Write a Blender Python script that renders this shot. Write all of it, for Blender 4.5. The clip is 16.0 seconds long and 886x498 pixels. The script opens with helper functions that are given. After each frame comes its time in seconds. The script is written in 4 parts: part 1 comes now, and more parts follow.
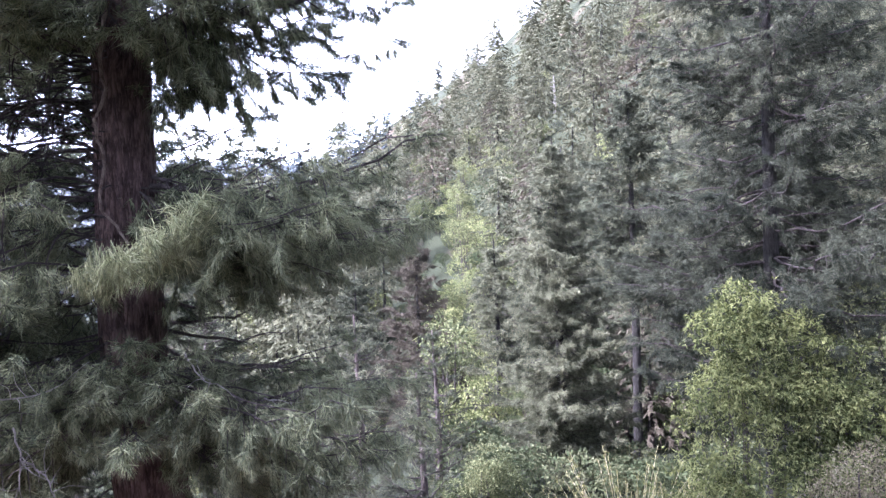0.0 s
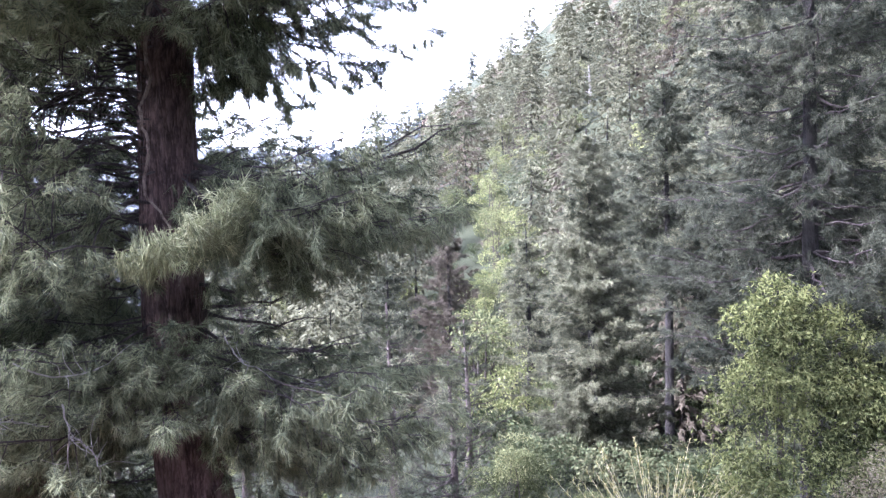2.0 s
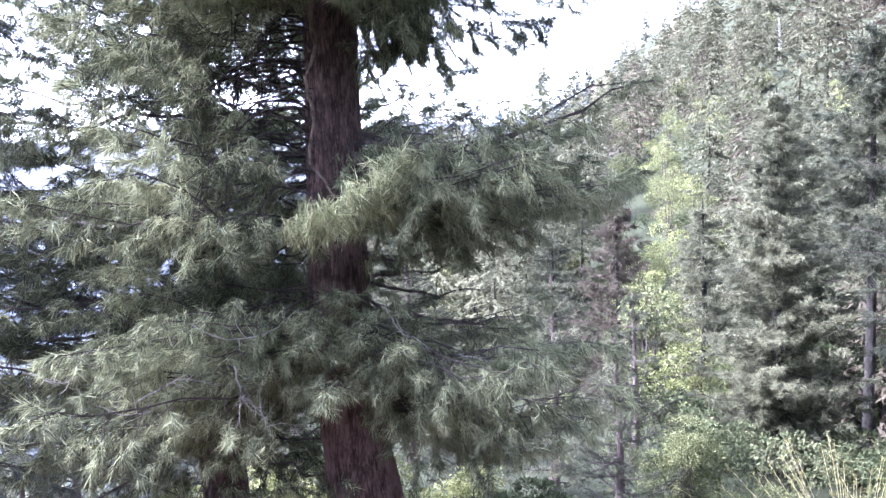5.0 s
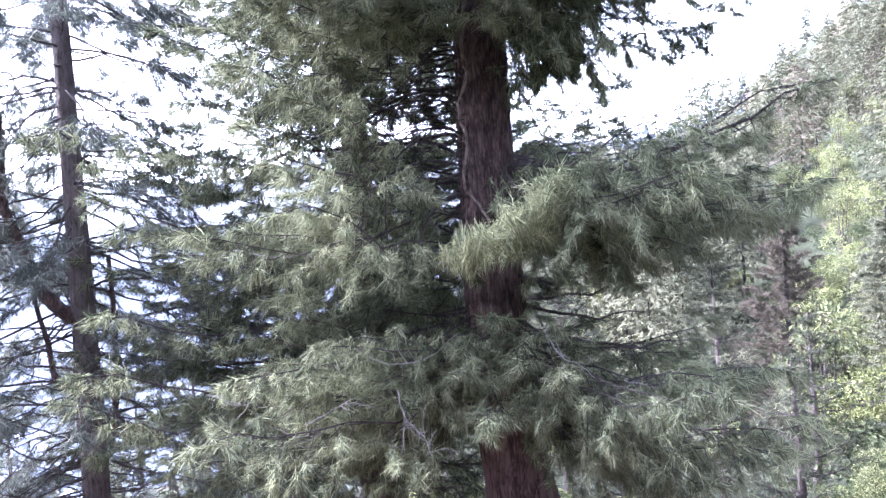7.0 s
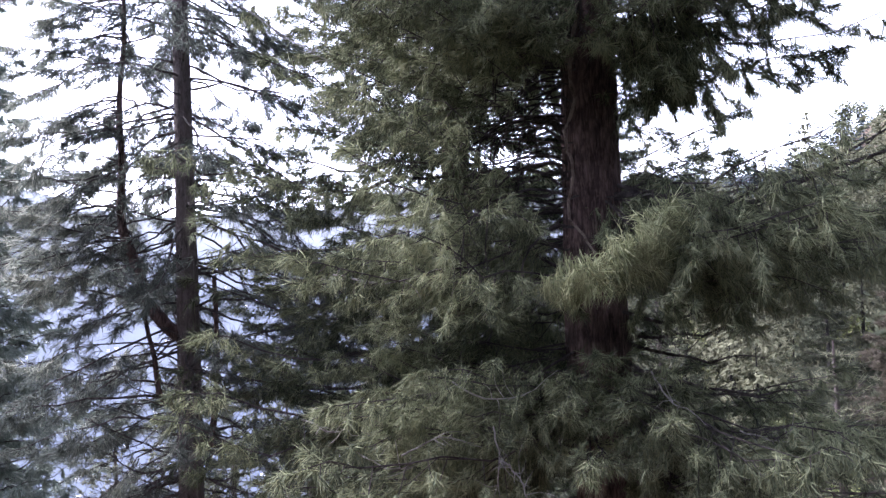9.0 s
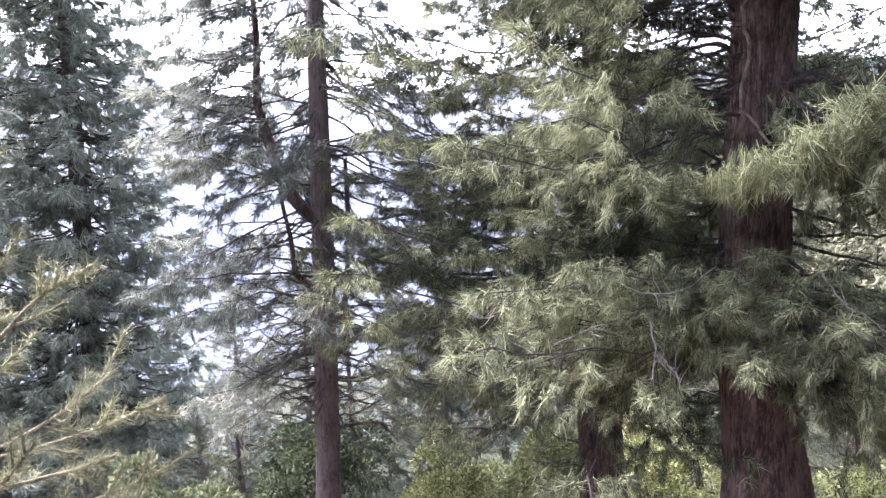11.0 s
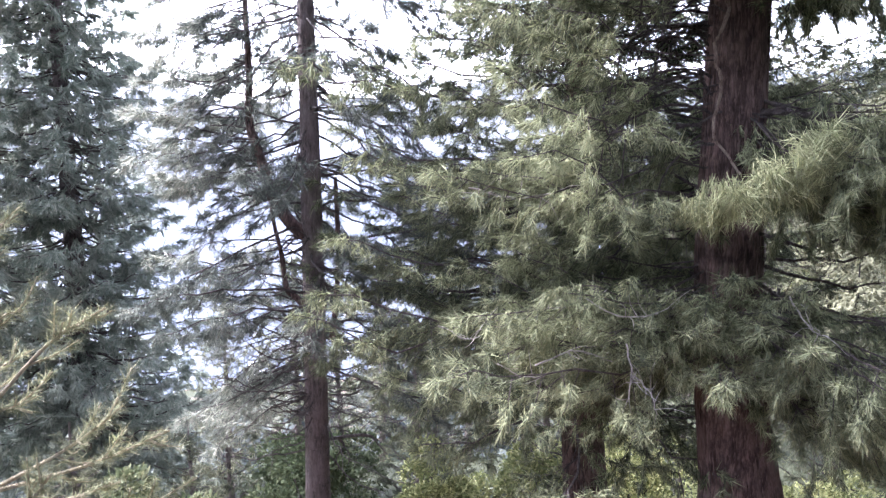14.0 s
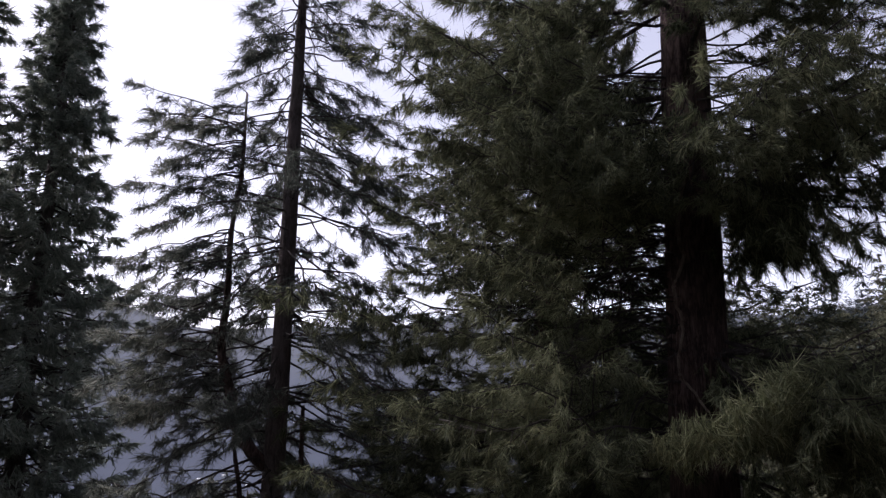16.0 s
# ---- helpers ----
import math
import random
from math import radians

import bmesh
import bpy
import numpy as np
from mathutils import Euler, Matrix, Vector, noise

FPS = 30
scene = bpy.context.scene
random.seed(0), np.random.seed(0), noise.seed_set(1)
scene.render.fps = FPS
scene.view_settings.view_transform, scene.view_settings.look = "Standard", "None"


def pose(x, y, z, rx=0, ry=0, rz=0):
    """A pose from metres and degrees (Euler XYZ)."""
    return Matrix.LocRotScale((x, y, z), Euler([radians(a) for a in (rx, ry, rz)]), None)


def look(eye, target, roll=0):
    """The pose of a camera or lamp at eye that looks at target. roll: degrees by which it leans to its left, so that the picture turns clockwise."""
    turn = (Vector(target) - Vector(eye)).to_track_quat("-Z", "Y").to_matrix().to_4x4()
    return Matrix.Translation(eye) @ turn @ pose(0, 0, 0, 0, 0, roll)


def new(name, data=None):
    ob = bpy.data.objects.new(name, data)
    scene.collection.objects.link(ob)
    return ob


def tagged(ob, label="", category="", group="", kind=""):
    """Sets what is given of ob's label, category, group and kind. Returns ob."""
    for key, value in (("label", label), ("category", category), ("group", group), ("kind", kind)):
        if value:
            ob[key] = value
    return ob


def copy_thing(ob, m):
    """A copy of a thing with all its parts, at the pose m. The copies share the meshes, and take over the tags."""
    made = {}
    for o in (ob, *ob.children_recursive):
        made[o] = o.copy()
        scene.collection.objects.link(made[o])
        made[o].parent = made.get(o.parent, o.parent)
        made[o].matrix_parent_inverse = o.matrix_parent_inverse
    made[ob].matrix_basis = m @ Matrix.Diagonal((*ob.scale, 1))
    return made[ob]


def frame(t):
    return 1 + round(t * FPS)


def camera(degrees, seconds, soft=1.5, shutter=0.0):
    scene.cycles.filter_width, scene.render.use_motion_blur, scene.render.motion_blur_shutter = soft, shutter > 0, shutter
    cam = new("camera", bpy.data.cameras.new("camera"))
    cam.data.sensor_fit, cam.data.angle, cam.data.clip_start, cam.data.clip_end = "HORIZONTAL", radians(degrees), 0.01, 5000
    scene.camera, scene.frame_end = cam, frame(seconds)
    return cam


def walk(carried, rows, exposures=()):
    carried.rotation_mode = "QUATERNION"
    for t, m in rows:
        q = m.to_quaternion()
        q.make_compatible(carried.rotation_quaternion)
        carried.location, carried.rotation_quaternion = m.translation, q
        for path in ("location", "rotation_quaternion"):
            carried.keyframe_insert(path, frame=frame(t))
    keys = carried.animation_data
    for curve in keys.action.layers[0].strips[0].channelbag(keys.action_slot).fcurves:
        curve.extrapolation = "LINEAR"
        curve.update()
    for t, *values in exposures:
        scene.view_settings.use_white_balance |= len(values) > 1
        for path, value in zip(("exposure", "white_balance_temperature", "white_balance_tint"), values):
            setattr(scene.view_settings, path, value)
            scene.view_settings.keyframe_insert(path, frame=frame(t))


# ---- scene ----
cam = camera(63.93, 16.0, soft=1.3)
EYE = 4.1
PATH = [
    (0, -0.000, 0.000, 0.000, 88.92, 1.96, 0.10),
    (0.5, -0.011, -0.024, 0.004, 88.60, 2.48, 0.56),
    (1, -0.002, -0.039, 0.001, 88.60, 2.32, 1.23),
    (1.5, -0.011, -0.036, -0.001, 88.38, 2.53, 1.46),
    (2, -0.031, -0.060, -0.011, 88.17, 1.29, 2.65),
    (2.5, -0.064, -0.064, -0.016, 88.44, 0.70, 4.06),
    (3, -0.137, 0.020, -0.020, 88.62, 0.41, 5.72),
    (3.5, -0.205, 0.169, -0.013, 88.55, 0.97, 6.46),
    (4, -0.198, 0.278, 0.002, 87.25, 2.03, 11.62),
    (4.2, -0.173, 0.296, 0.007, 86.67, 1.83, 12.97),
    (6.3, 0.043, 0.303, -0.082, 86.55, 3.50, 20.62),
    (6.5, -0.094, 0.156, -0.027, 86.94, 4.04, 22.10),
    (7, -0.185, 0.350, -0.015, 88.31, 3.49, 27.58),
    (7.5, -0.235, 0.449, -0.005, 86.81, 4.11, 29.29),
    (8, -0.249, 0.384, -0.020, 90.99, 2.88, 30.62),
    (8.5, -0.255, 0.389, -0.035, 92.84, 1.69, 31.49),
    (9, -0.347, 0.488, -0.042, 91.28, 1.62, 35.10),
    (9.5, -0.764, 0.301, 0.055, 86.95, 0.79, 39.63),
    (10, -0.887, 0.330, 0.025, 83.81, 0.76, 42.53),
    (10.2, -0.886, 0.333, -0.068, 84.22, 0.21, 42.56),
    (12.3, -0.795, 0.103, 0.121, 78.30, 1.24, 42.22),
    (12.5, -0.774, 0.130, 0.135, 78.31, 0.86, 42.13),
    (13, -0.736, 0.111, 0.153, 80.65, 0.38, 42.04),
    (13.5, -0.703, 0.096, 0.167, 82.09, -0.04, 41.67),
    (14, -0.691, 0.109, 0.181, 82.65, 0.14, 41.62),
    (14.5, -0.695, 0.087, 0.167, 89.08, -0.39, 40.66),
    (15, -0.701, 0.069, 0.177, 93.56, -0.53, 40.23),
    (15.5, -0.685, 0.052, 0.179, 97.01, -0.76, 39.99),
    (16, -0.657, 0.046, 0.163, 101.24, -1.39, 39.20),
]
EXPOSURES = [(0, 3.90, 5440, 29.5), (2, 4.05, 5440, 29.5), (4, 4.32, 5370, 29.5), (7, 4.43, 5370, 28.5), (8, 4.32, 5520, 27.5), (9, 3.10, 5720, 25.5), (9.5, 3.68, 5820, 25.5), (10, 3.95, 5970, 25.5), (12.5, 4.45, 6020, 23.5), (13, 4.40, 5970, 22.5), (14, 4.15, 5870, 23.5), (14.5, 3.68, 5770, 24.5), (15, 2.47, 5940, 24.5), (15.5, 1.42, 5990, 23.5), (16, 0.77, 6190, 25.5)]
walk(cam, [(t, pose(x, y, z + EYE, rx, ry, rz)) for t, x, y, z, rx, ry, rz in PATH], EXPOSURES)

# ---------------------------------------------------------------- world and sun
SUN_EL, SUN_AZ = 42.0, 106.0          # degrees; azimuth counted leftwards from +y
world = bpy.data.worlds.new("world")
scene.world = world
world.use_nodes = True
wn, wl = world.node_tree.nodes, world.node_tree.links
wn.clear()
sky = wn.new("ShaderNodeTexSky")
sky.sky_type = "NISHITA"
sky.sun_disc = False
sky.sun_elevation = radians(SUN_EL)
sky.sun_rotation = radians(-SUN_AZ)
sky.altitude = 2000
sky.air_density, sky.dust_density, sky.ozone_density = 1.0, 6.0, 1.0
pale = wn.new("ShaderNodeHueSaturation")
pale.inputs["Saturation"].default_value = 0.35
back = wn.new("ShaderNodeBackground")
back.inputs["Strength"].default_value = 0.15
wout = wn.new("ShaderNodeOutputWorld")
wl.new(sky.outputs["Color"], pale.inputs["Color"])
wl.new(pale.outputs["Color"], back.inputs["Color"])
wl.new(back.outputs["Background"], wout.inputs["Surface"])

sun_data = bpy.data.lights.new("sun", "SUN")
sun_data.energy, sun_data.angle, sun_data.color = 1.9, radians(15.0), (1.0, 0.96, 0.915)
sun = new("sun", sun_data)
a, e = radians(SUN_AZ), radians(SUN_EL)
sun.matrix_world = look((0, 0, 0), (math.sin(a) * math.cos(e), -math.cos(a) * math.cos(e), -math.sin(e)))


# ---------------------------------------------------------------- materials
def shader(name, rough=0.8, spec=0.3):
    m = bpy.data.materials.new(name)
    m.use_nodes = True
    n, l = m.node_tree.nodes, m.node_tree.links
    b = n["Principled BSDF"]
    b.inputs["Roughness"].default_value = rough
    b.inputs["Specular IOR Level"].default_value = spec
    return m, n, l, b


def ramp(n, stops):
    r = n.new("ShaderNodeValToRGB")
    while len(r.color_ramp.elements) < len(stops):
        r.color_ramp.elements.new(0.5)
    for el, (p, c) in zip(r.color_ramp.elements, stops):
        el.position, el.color = p, (*c, 1)
    return r


def noise_node(n, l, scale, detail=4, vec=None, rough=0.6):
    t = n.new("ShaderNodeTexNoise")
    t.inputs["Scale"].default_value, t.inputs["Detail"].default_value = scale, detail
    t.inputs["Roughness"].default_value = rough
    if vec:
        l.new(vec, t.inputs["Vector"])
    return t


def foliage(name, dark, mid, light, clump=1.3, through_light=0.3, rough=0.8, spec=0.12, blade=0.55, whole=0.3):
    """Leaf or needle material: clumps by noise, single blades by their island, whole trees by the object."""
    m, n, l, b = shader(name, rough, spec)
    geo, info = n.new("ShaderNodeNewGeometry"), n.new("ShaderNodeObjectInfo")
    big = noise_node(n, l, clump, 3, geo.outputs["Position"])
    mix = n.new("ShaderNodeMath")
    mix.operation = "MULTIPLY_ADD"
    mix.inputs[1].default_value = blade
    l.new(geo.outputs["Random Per Island"], mix.inputs[0])
    l.new(big.outputs["Fac"], mix.inputs[2])
    add = n.new("ShaderNodeMath")
    add.operation = "MULTIPLY_ADD"
    add.inputs[1].default_value = whole
    l.new(info.outputs["Random"], add.inputs[0])
    l.new(mix.outputs[0], add.inputs[2])
    r = ramp(n, [(0.45, dark), (0.85, mid), (1.0, light)])
    sub = n.new("ShaderNodeMath")
    sub.operation = "SUBTRACT"
    sub.inputs[1].default_value = 0.15
    l.new(add.outputs[0], sub.inputs[0])
    l.new(sub.outputs[0], r.inputs["Fac"])
    l.new(r.outputs["Color"], b.inputs["Base Color"])
    tr = n.new("ShaderNodeBsdfTranslucent")
    l.new(r.outputs["Color"], tr.inputs["Color"])
    ms = n.new("ShaderNodeMixShader")
    ms.inputs[0].default_value = through_light
    l.new(b.outputs[0], ms.inputs[1])
    l.new(tr.outputs[0], ms.inputs[2])
    l.new(ms.outputs[0], n["Material Output"].inputs["Surface"])
    return m


def bark(name, dark, mid, light, size=1.0):
    m, n, l, b = shader(name, 0.9, 0.2)
    tc = n.new("ShaderNodeTexCoord")
    mp = n.new("ShaderNodeMapping")
    mp.inputs["Scale"].default_value = (1, 1, 0.2)
    l.new(tc.outputs["Object"], mp.inputs["Vector"])
    nz = noise_node(n, l, 15 / size, 9, mp.outputs["Vector"], 0.72)
    v = n.new("ShaderNodeTexVoronoi")
    v.feature = "DISTANCE_TO_EDGE"
    v.inputs["Scale"].default_value = 24 / size
    warp = n.new("ShaderNodeVectorMath")
    warp.operation = "MULTIPLY_ADD"
    warp.inputs[1].default_value = (0.16, 0.16, 0.1)
    l.new(nz.outputs["Color"], warp.inputs[0])
    l.new(mp.outputs["Vector"], warp.inputs[2])
    l.new(warp.outputs[0], v.inputs["Vector"])
    plates = n.new("ShaderNodeMath")
    plates.operation = "MULTIPLY_ADD"
    plates.inputs[1].default_value = 0.7
    l.new(v.outputs["Distance"], plates.inputs[0])
    l.new(nz.outputs["Fac"], plates.inputs[2])
    big = noise_node(n, l, 2.2 / size, 4, tc.outputs["Object"])
    mul = n.new("ShaderNodeMath")
    mul.operation = "MULTIPLY_ADD"
    mul.inputs[1].default_value = 1.3
    l.new(plates.outputs[0], mul.inputs[0])
    l.new(big.outputs["Fac"], mul.inputs[2])
    r = ramp(n, [(0.56, dark), (0.7, mid), (0.92, light)])
    sc = n.new("ShaderNodeMath")
    sc.operation = "MULTIPLY"
    sc.inputs[1].default_value = 0.625
    l.new(mul.outputs[0], sc.inputs[0])
    l.new(sc.outputs[0], r.inputs["Fac"])
    l.new(r.outputs["Color"], b.inputs["Base Color"])
    bump = n.new("ShaderNodeBump")
    bump.inputs["Strength"].default_value, bump.inputs["Distance"].default_value = 1.0, 0.055 * size
    l.new(mul.outputs[0], bump.inputs["Height"])
    l.new(bump.outputs["Normal"], b.inputs["Normal"])
    return m


M_BARK = bark("bark_old", (0.0109, 0.00702, 0.00624), (0.0468, 0.0296, 0.0265), (0.136, 0.092, 0.0819))
M_BARK_GREY = bark("bark_grey", (0.00562, 0.00515, 0.00489), (0.0178, 0.0159, 0.0146), (0.0398, 0.0361, 0.0333), 0.7)
M_BARK_THIN = bark("bark_thin", (0.0273, 0.0218, 0.0211), (0.078, 0.0624, 0.0585), (0.148, 0.121, 0.113), 0.6)
M_LIMB = bark("bark_limb", (0.014, 0.0109, 0.0109), (0.039, 0.0312, 0.0296), (0.0858, 0.0702, 0.0663), 0.4)
M_TWIG = bark("bark_twig", (0.039, 0.0273, 0.0234), (0.109, 0.078, 0.0624), (0.218, 0.179, 0.14), 0.3)
M_TWIG_PALE = bark("bark_pale", (0.24, 0.201, 0.142), (0.451, 0.392, 0.27), (0.661, 0.585, 0.419), 0.3)
M_SNAG = bark("bleached_wood", (0.109, 0.0975, 0.0858), (0.195, 0.179, 0.164), (0.281, 0.265, 0.242), 1.0)
M_NEEDLE = foliage("needles_pine", (0.0232, 0.0278, 0.0169), (0.12, 0.134, 0.0798), (0.215, 0.227, 0.13), 1.1, 0.36)
M_NEEDLE_THIN = foliage("needles_blue_green", (0.0531, 0.0608, 0.0527), (0.134, 0.147, 0.122), (0.251, 0.258, 0.208), 0.9, 0.58)
M_NEEDLE_YOUNG = foliage("needles_young", (0.127, 0.133, 0.0786), (0.26, 0.267, 0.165), (0.431, 0.431, 0.287), 3.0)
# dark conifer needles made much lighter: the valley haze is in this colour
M_NEEDLE_HAZED = foliage("needles_hazed", (0.125, 0.148, 0.121), (0.232, 0.256, 0.208), (0.286, 0.302, 0.241), 0.5, 0.6)
M_NEEDLE_RIGHT = foliage("needles_grey_green", (0.0367, 0.0423, 0.0285), (0.0996, 0.105, 0.069), (0.187, 0.189, 0.121), 0.45, 0.45)
M_FIR = foliage("needles_hillside", (0.0687, 0.0693, 0.0439), (0.114, 0.116, 0.0732), (0.155, 0.156, 0.0988), 0.12, 0.35, blade=0.25, whole=0.6)
# hillside needles tinted blue: the distance haze is put into the colour
M_FIR_FAR_HAZE = foliage("needles_far_haze", (0.042, 0.0515, 0.0515), (0.0525, 0.0644, 0.0644), (0.0604, 0.0741, 0.0741), 0.05, 0.15)
M_LEAF = foliage("leaves_bright", (0.041, 0.0516, 0.0216), (0.114, 0.126, 0.0567), (0.226, 0.232, 0.117), 0.6)
M_LEAF_DULL = foliage("leaves_dull", (0.0343, 0.0466, 0.0221), (0.0735, 0.0882, 0.0441), (0.137, 0.142, 0.0784), 0.7)
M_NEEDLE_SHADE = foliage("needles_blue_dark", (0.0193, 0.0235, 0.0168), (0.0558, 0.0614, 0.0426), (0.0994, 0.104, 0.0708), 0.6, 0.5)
M_IVY = foliage("leaves_creeper", (0.0188, 0.0253, 0.00912), (0.0879, 0.103, 0.0375), (0.2, 0.211, 0.0846), 2.2, 0.3, 0.85, 0.1)
M_LEAF_FRESH = foliage("leaves_fresh", (0.0821, 0.0986, 0.0361), (0.206, 0.225, 0.0935), (0.372, 0.381, 0.176), 1.6, 0.35)
M_BROOM = foliage("stems_yellow", (0.14, 0.133, 0.049), (0.252, 0.238, 0.091), (0.35, 0.322, 0.154), 1.5)
M_DRY = foliage("leaves_dry", (0.0955, 0.0806, 0.0492), (0.191, 0.164, 0.104), (0.286, 0.253, 0.169), 1.5)
M_BROWN = foliage("leaves_brown", (0.0669, 0.0575, 0.0424), (0.103, 0.0884, 0.0652), (0.134, 0.115, 0.0848), 0.5, blade=0.25, whole=0.6)


def ground_material():
    m, n, l, b = shader("forest_floor", 0.95, 0.15)
    geo = n.new("ShaderNodeNewGeometry")
    big = noise_node(n, l, 0.35, 5, geo.outputs["Position"])
    fine = noise_node(n, l, 14, 6, geo.outputs["Position"], 0.75)
    r1 = ramp(n, [(0.3, (0.06, 0.036, 0.027)), (0.55, (0.135, 0.08, 0.058)), (0.75, (0.22, 0.148, 0.108))])
    r2 = ramp(n, [(0.3, (0.012, 0.017, 0.009)), (0.7, (0.042, 0.046, 0.026))])
    l.new(fine.outputs["Fac"], r1.inputs["Fac"])
    l.new(fine.outputs["Fac"], r2.inputs["Fac"])
    mix = n.new("ShaderNodeMix")
    mix.data_type = "RGBA"
    dist = n.new("ShaderNodeVectorMath")
    dist.operation = "DISTANCE"
    dist.inputs[1].default_value = (-4.2, 6.0, 0)
    l.new(geo.outputs["Position"], dist.inputs[0])
    far = n.new("ShaderNodeMath")
    far.operation = "MULTIPLY_ADD"
    far.inputs[1].default_value = 0.06
    l.new(dist.outputs["Value"], far.inputs[0])
    l.new(big.outputs["Fac"], far.inputs[2])
    pick = ramp(n, [(0.78, (0, 0, 0)), (0.95, (1, 1, 1))])
    l.new(far.outputs[0], pick.inputs["Fac"])
    l.new(pick.outputs["Color"], mix.inputs["Factor"])
    l.new(r1.outputs["Color"], mix.inputs["A"])
    l.new(r2.outputs["Color"], mix.inputs["B"])
    wide = noise_node(n, l, 0.045, 4, geo.outputs["Position"])
    bare = ramp(n, [(0.56, (0, 0, 0)), (0.62, (1, 1, 1))])
    l.new(wide.outputs["Fac"], bare.inputs["Fac"])
    faraway = n.new("ShaderNodeMapRange")
    faraway.inputs["From Min"].default_value, faraway.inputs["From Max"].default_value = 45, 60
    l.new(dist.outputs["Value"], faraway.inputs["Value"])
    both = n.new("ShaderNodeMath")
    both.operation = "MULTIPLY"
    l.new(bare.outputs["Color"], both.inputs[0])
    l.new(faraway.outputs["Result"], both.inputs[1])
    tan = ramp(n, [(0.3, (0.05, 0.037, 0.027)), (0.7, (0.11, 0.083, 0.06))])
    l.new(fine.outputs["Fac"], tan.inputs["Fac"])
    mix2 = n.new("ShaderNodeMix")
    mix2.data_type = "RGBA"
    l.new(both.outputs[0], mix2.inputs["Factor"])
    l.new(mix.outputs["Result"], mix2.inputs["A"])
    l.new(tan.outputs["Color"], mix2.inputs["B"])
    l.new(mix2.outputs["Result"], b.inputs["Base Color"])
    bump = n.new("ShaderNodeBump")
    bump.inputs["Strength"].default_value, bump.inputs["Distance"].default_value = 1.0, 0.05
    l.new(fine.outputs["Fac"], bump.inputs["Height"])
    l.new(bump.outputs["Normal"], b.inputs["Normal"])
    return m


M_GROUND = ground_material()


def stone_material(name, a, c):
    m, n, l, b = shader(name, 0.9, 0.2)
    tc = n.new("ShaderNodeTexCoord")
    f = noise_node(n, l, 12, 8, tc.outputs["Object"], 0.7)
    r = ramp(n, [(0.3, a), (0.7, c)])
    l.new(f.outputs["Fac"], r.inputs["Fac"])
    l.new(r.outputs["Color"], b.inputs["Base Color"])
    bump = n.new("ShaderNodeBump")
    bump.inputs["Distance"].default_value = 0.02
    l.new(f.outputs["Fac"], bump.inputs["Height"])
    l.new(bump.outputs["Normal"], b.inputs["Normal"])
    return m


M_STONE = stone_material("stone", (0.07, 0.048, 0.042), (0.2, 0.145, 0.125))
M_WHITE = stone_material("white_paint", (0.7, 0.7, 0.7), (0.82, 0.82, 0.8))


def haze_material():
    """The far side of the valley, its haze painted as a pale glow."""
    m, n, l, b = shader("far_haze_glow", 1.0, 0.0)
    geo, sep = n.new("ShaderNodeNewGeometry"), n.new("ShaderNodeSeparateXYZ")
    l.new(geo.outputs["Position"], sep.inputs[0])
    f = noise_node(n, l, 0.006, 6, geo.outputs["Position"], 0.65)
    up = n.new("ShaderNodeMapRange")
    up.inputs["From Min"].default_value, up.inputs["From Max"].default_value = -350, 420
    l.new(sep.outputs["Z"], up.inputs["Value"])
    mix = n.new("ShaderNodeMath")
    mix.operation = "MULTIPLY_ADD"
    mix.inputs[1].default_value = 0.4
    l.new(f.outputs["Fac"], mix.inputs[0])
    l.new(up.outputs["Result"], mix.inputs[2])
    # painted haze: the blue glow pales with height
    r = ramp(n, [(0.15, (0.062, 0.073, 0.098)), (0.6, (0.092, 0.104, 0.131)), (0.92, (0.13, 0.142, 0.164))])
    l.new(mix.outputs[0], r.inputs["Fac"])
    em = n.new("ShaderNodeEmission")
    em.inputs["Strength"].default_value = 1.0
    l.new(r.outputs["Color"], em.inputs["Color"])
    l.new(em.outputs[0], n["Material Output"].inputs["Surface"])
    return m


M_HAZE_GLOW = haze_material()


# ---------------------------------------------------------------- mesh helpers
def tri_mesh(name, v, f, mat, smooth=False):
    v, f = np.asarray(v, dtype=np.float32).reshape(-1, 3), np.asarray(f, dtype=np.int32).reshape(-1, 3)
    me = bpy.data.meshes.new(name)
    me.vertices.add(len(v))
    me.vertices.foreach_set("co", v.ravel())
    me.loops.add(f.size)
    me.loops.foreach_set("vertex_index", f.ravel())
    me.polygons.add(len(f))
    me.polygons.foreach_set("loop_start", np.arange(0, f.size, 3, dtype=np.int32))
    if smooth:
        me.polygons.foreach_set("use_smooth", np.ones(len(f), dtype=bool))
    me.update(calc_edges=True)
    me.materials.append(mat)
    return me


def part(name, v, f, mat, parent, label="", smooth=False):
    ob = new(name, tri_mesh(name, v, f, mat, smooth))
    ob.parent = parent
    if label:
        tagged(ob, label)
    return ob


def thing(name, at, label, category, group="", turn=0.0):
    ob = new(name)
    ob.empty_display_size = 0.2
    ob.matrix_world = pose(*at, 0, 0, turn)
    return tagged(ob, label, category, group)


class Mesh:
    """Collects tubes and blades."""

    def __init__(self):
        self.v, self.f, self.n = [], [], 0

    def add(self, v, f):
        self.v.append(np.asarray(v, dtype=np.float32))
        self.f.append(np.asarray(f, dtype=np.int32) + self.n)
        self.n += len(v)

    def arrays(self):
        if not self.v:
            return np.zeros((0, 3)), np.zeros((0, 3), dtype=int)
        return np.concatenate(self.v), np.concatenate(self.f)


def unit(v):
    v = np.asarray(v, dtype=float)
    return v / (np.linalg.norm(v, axis=-1, keepdims=True) + 1e-9)


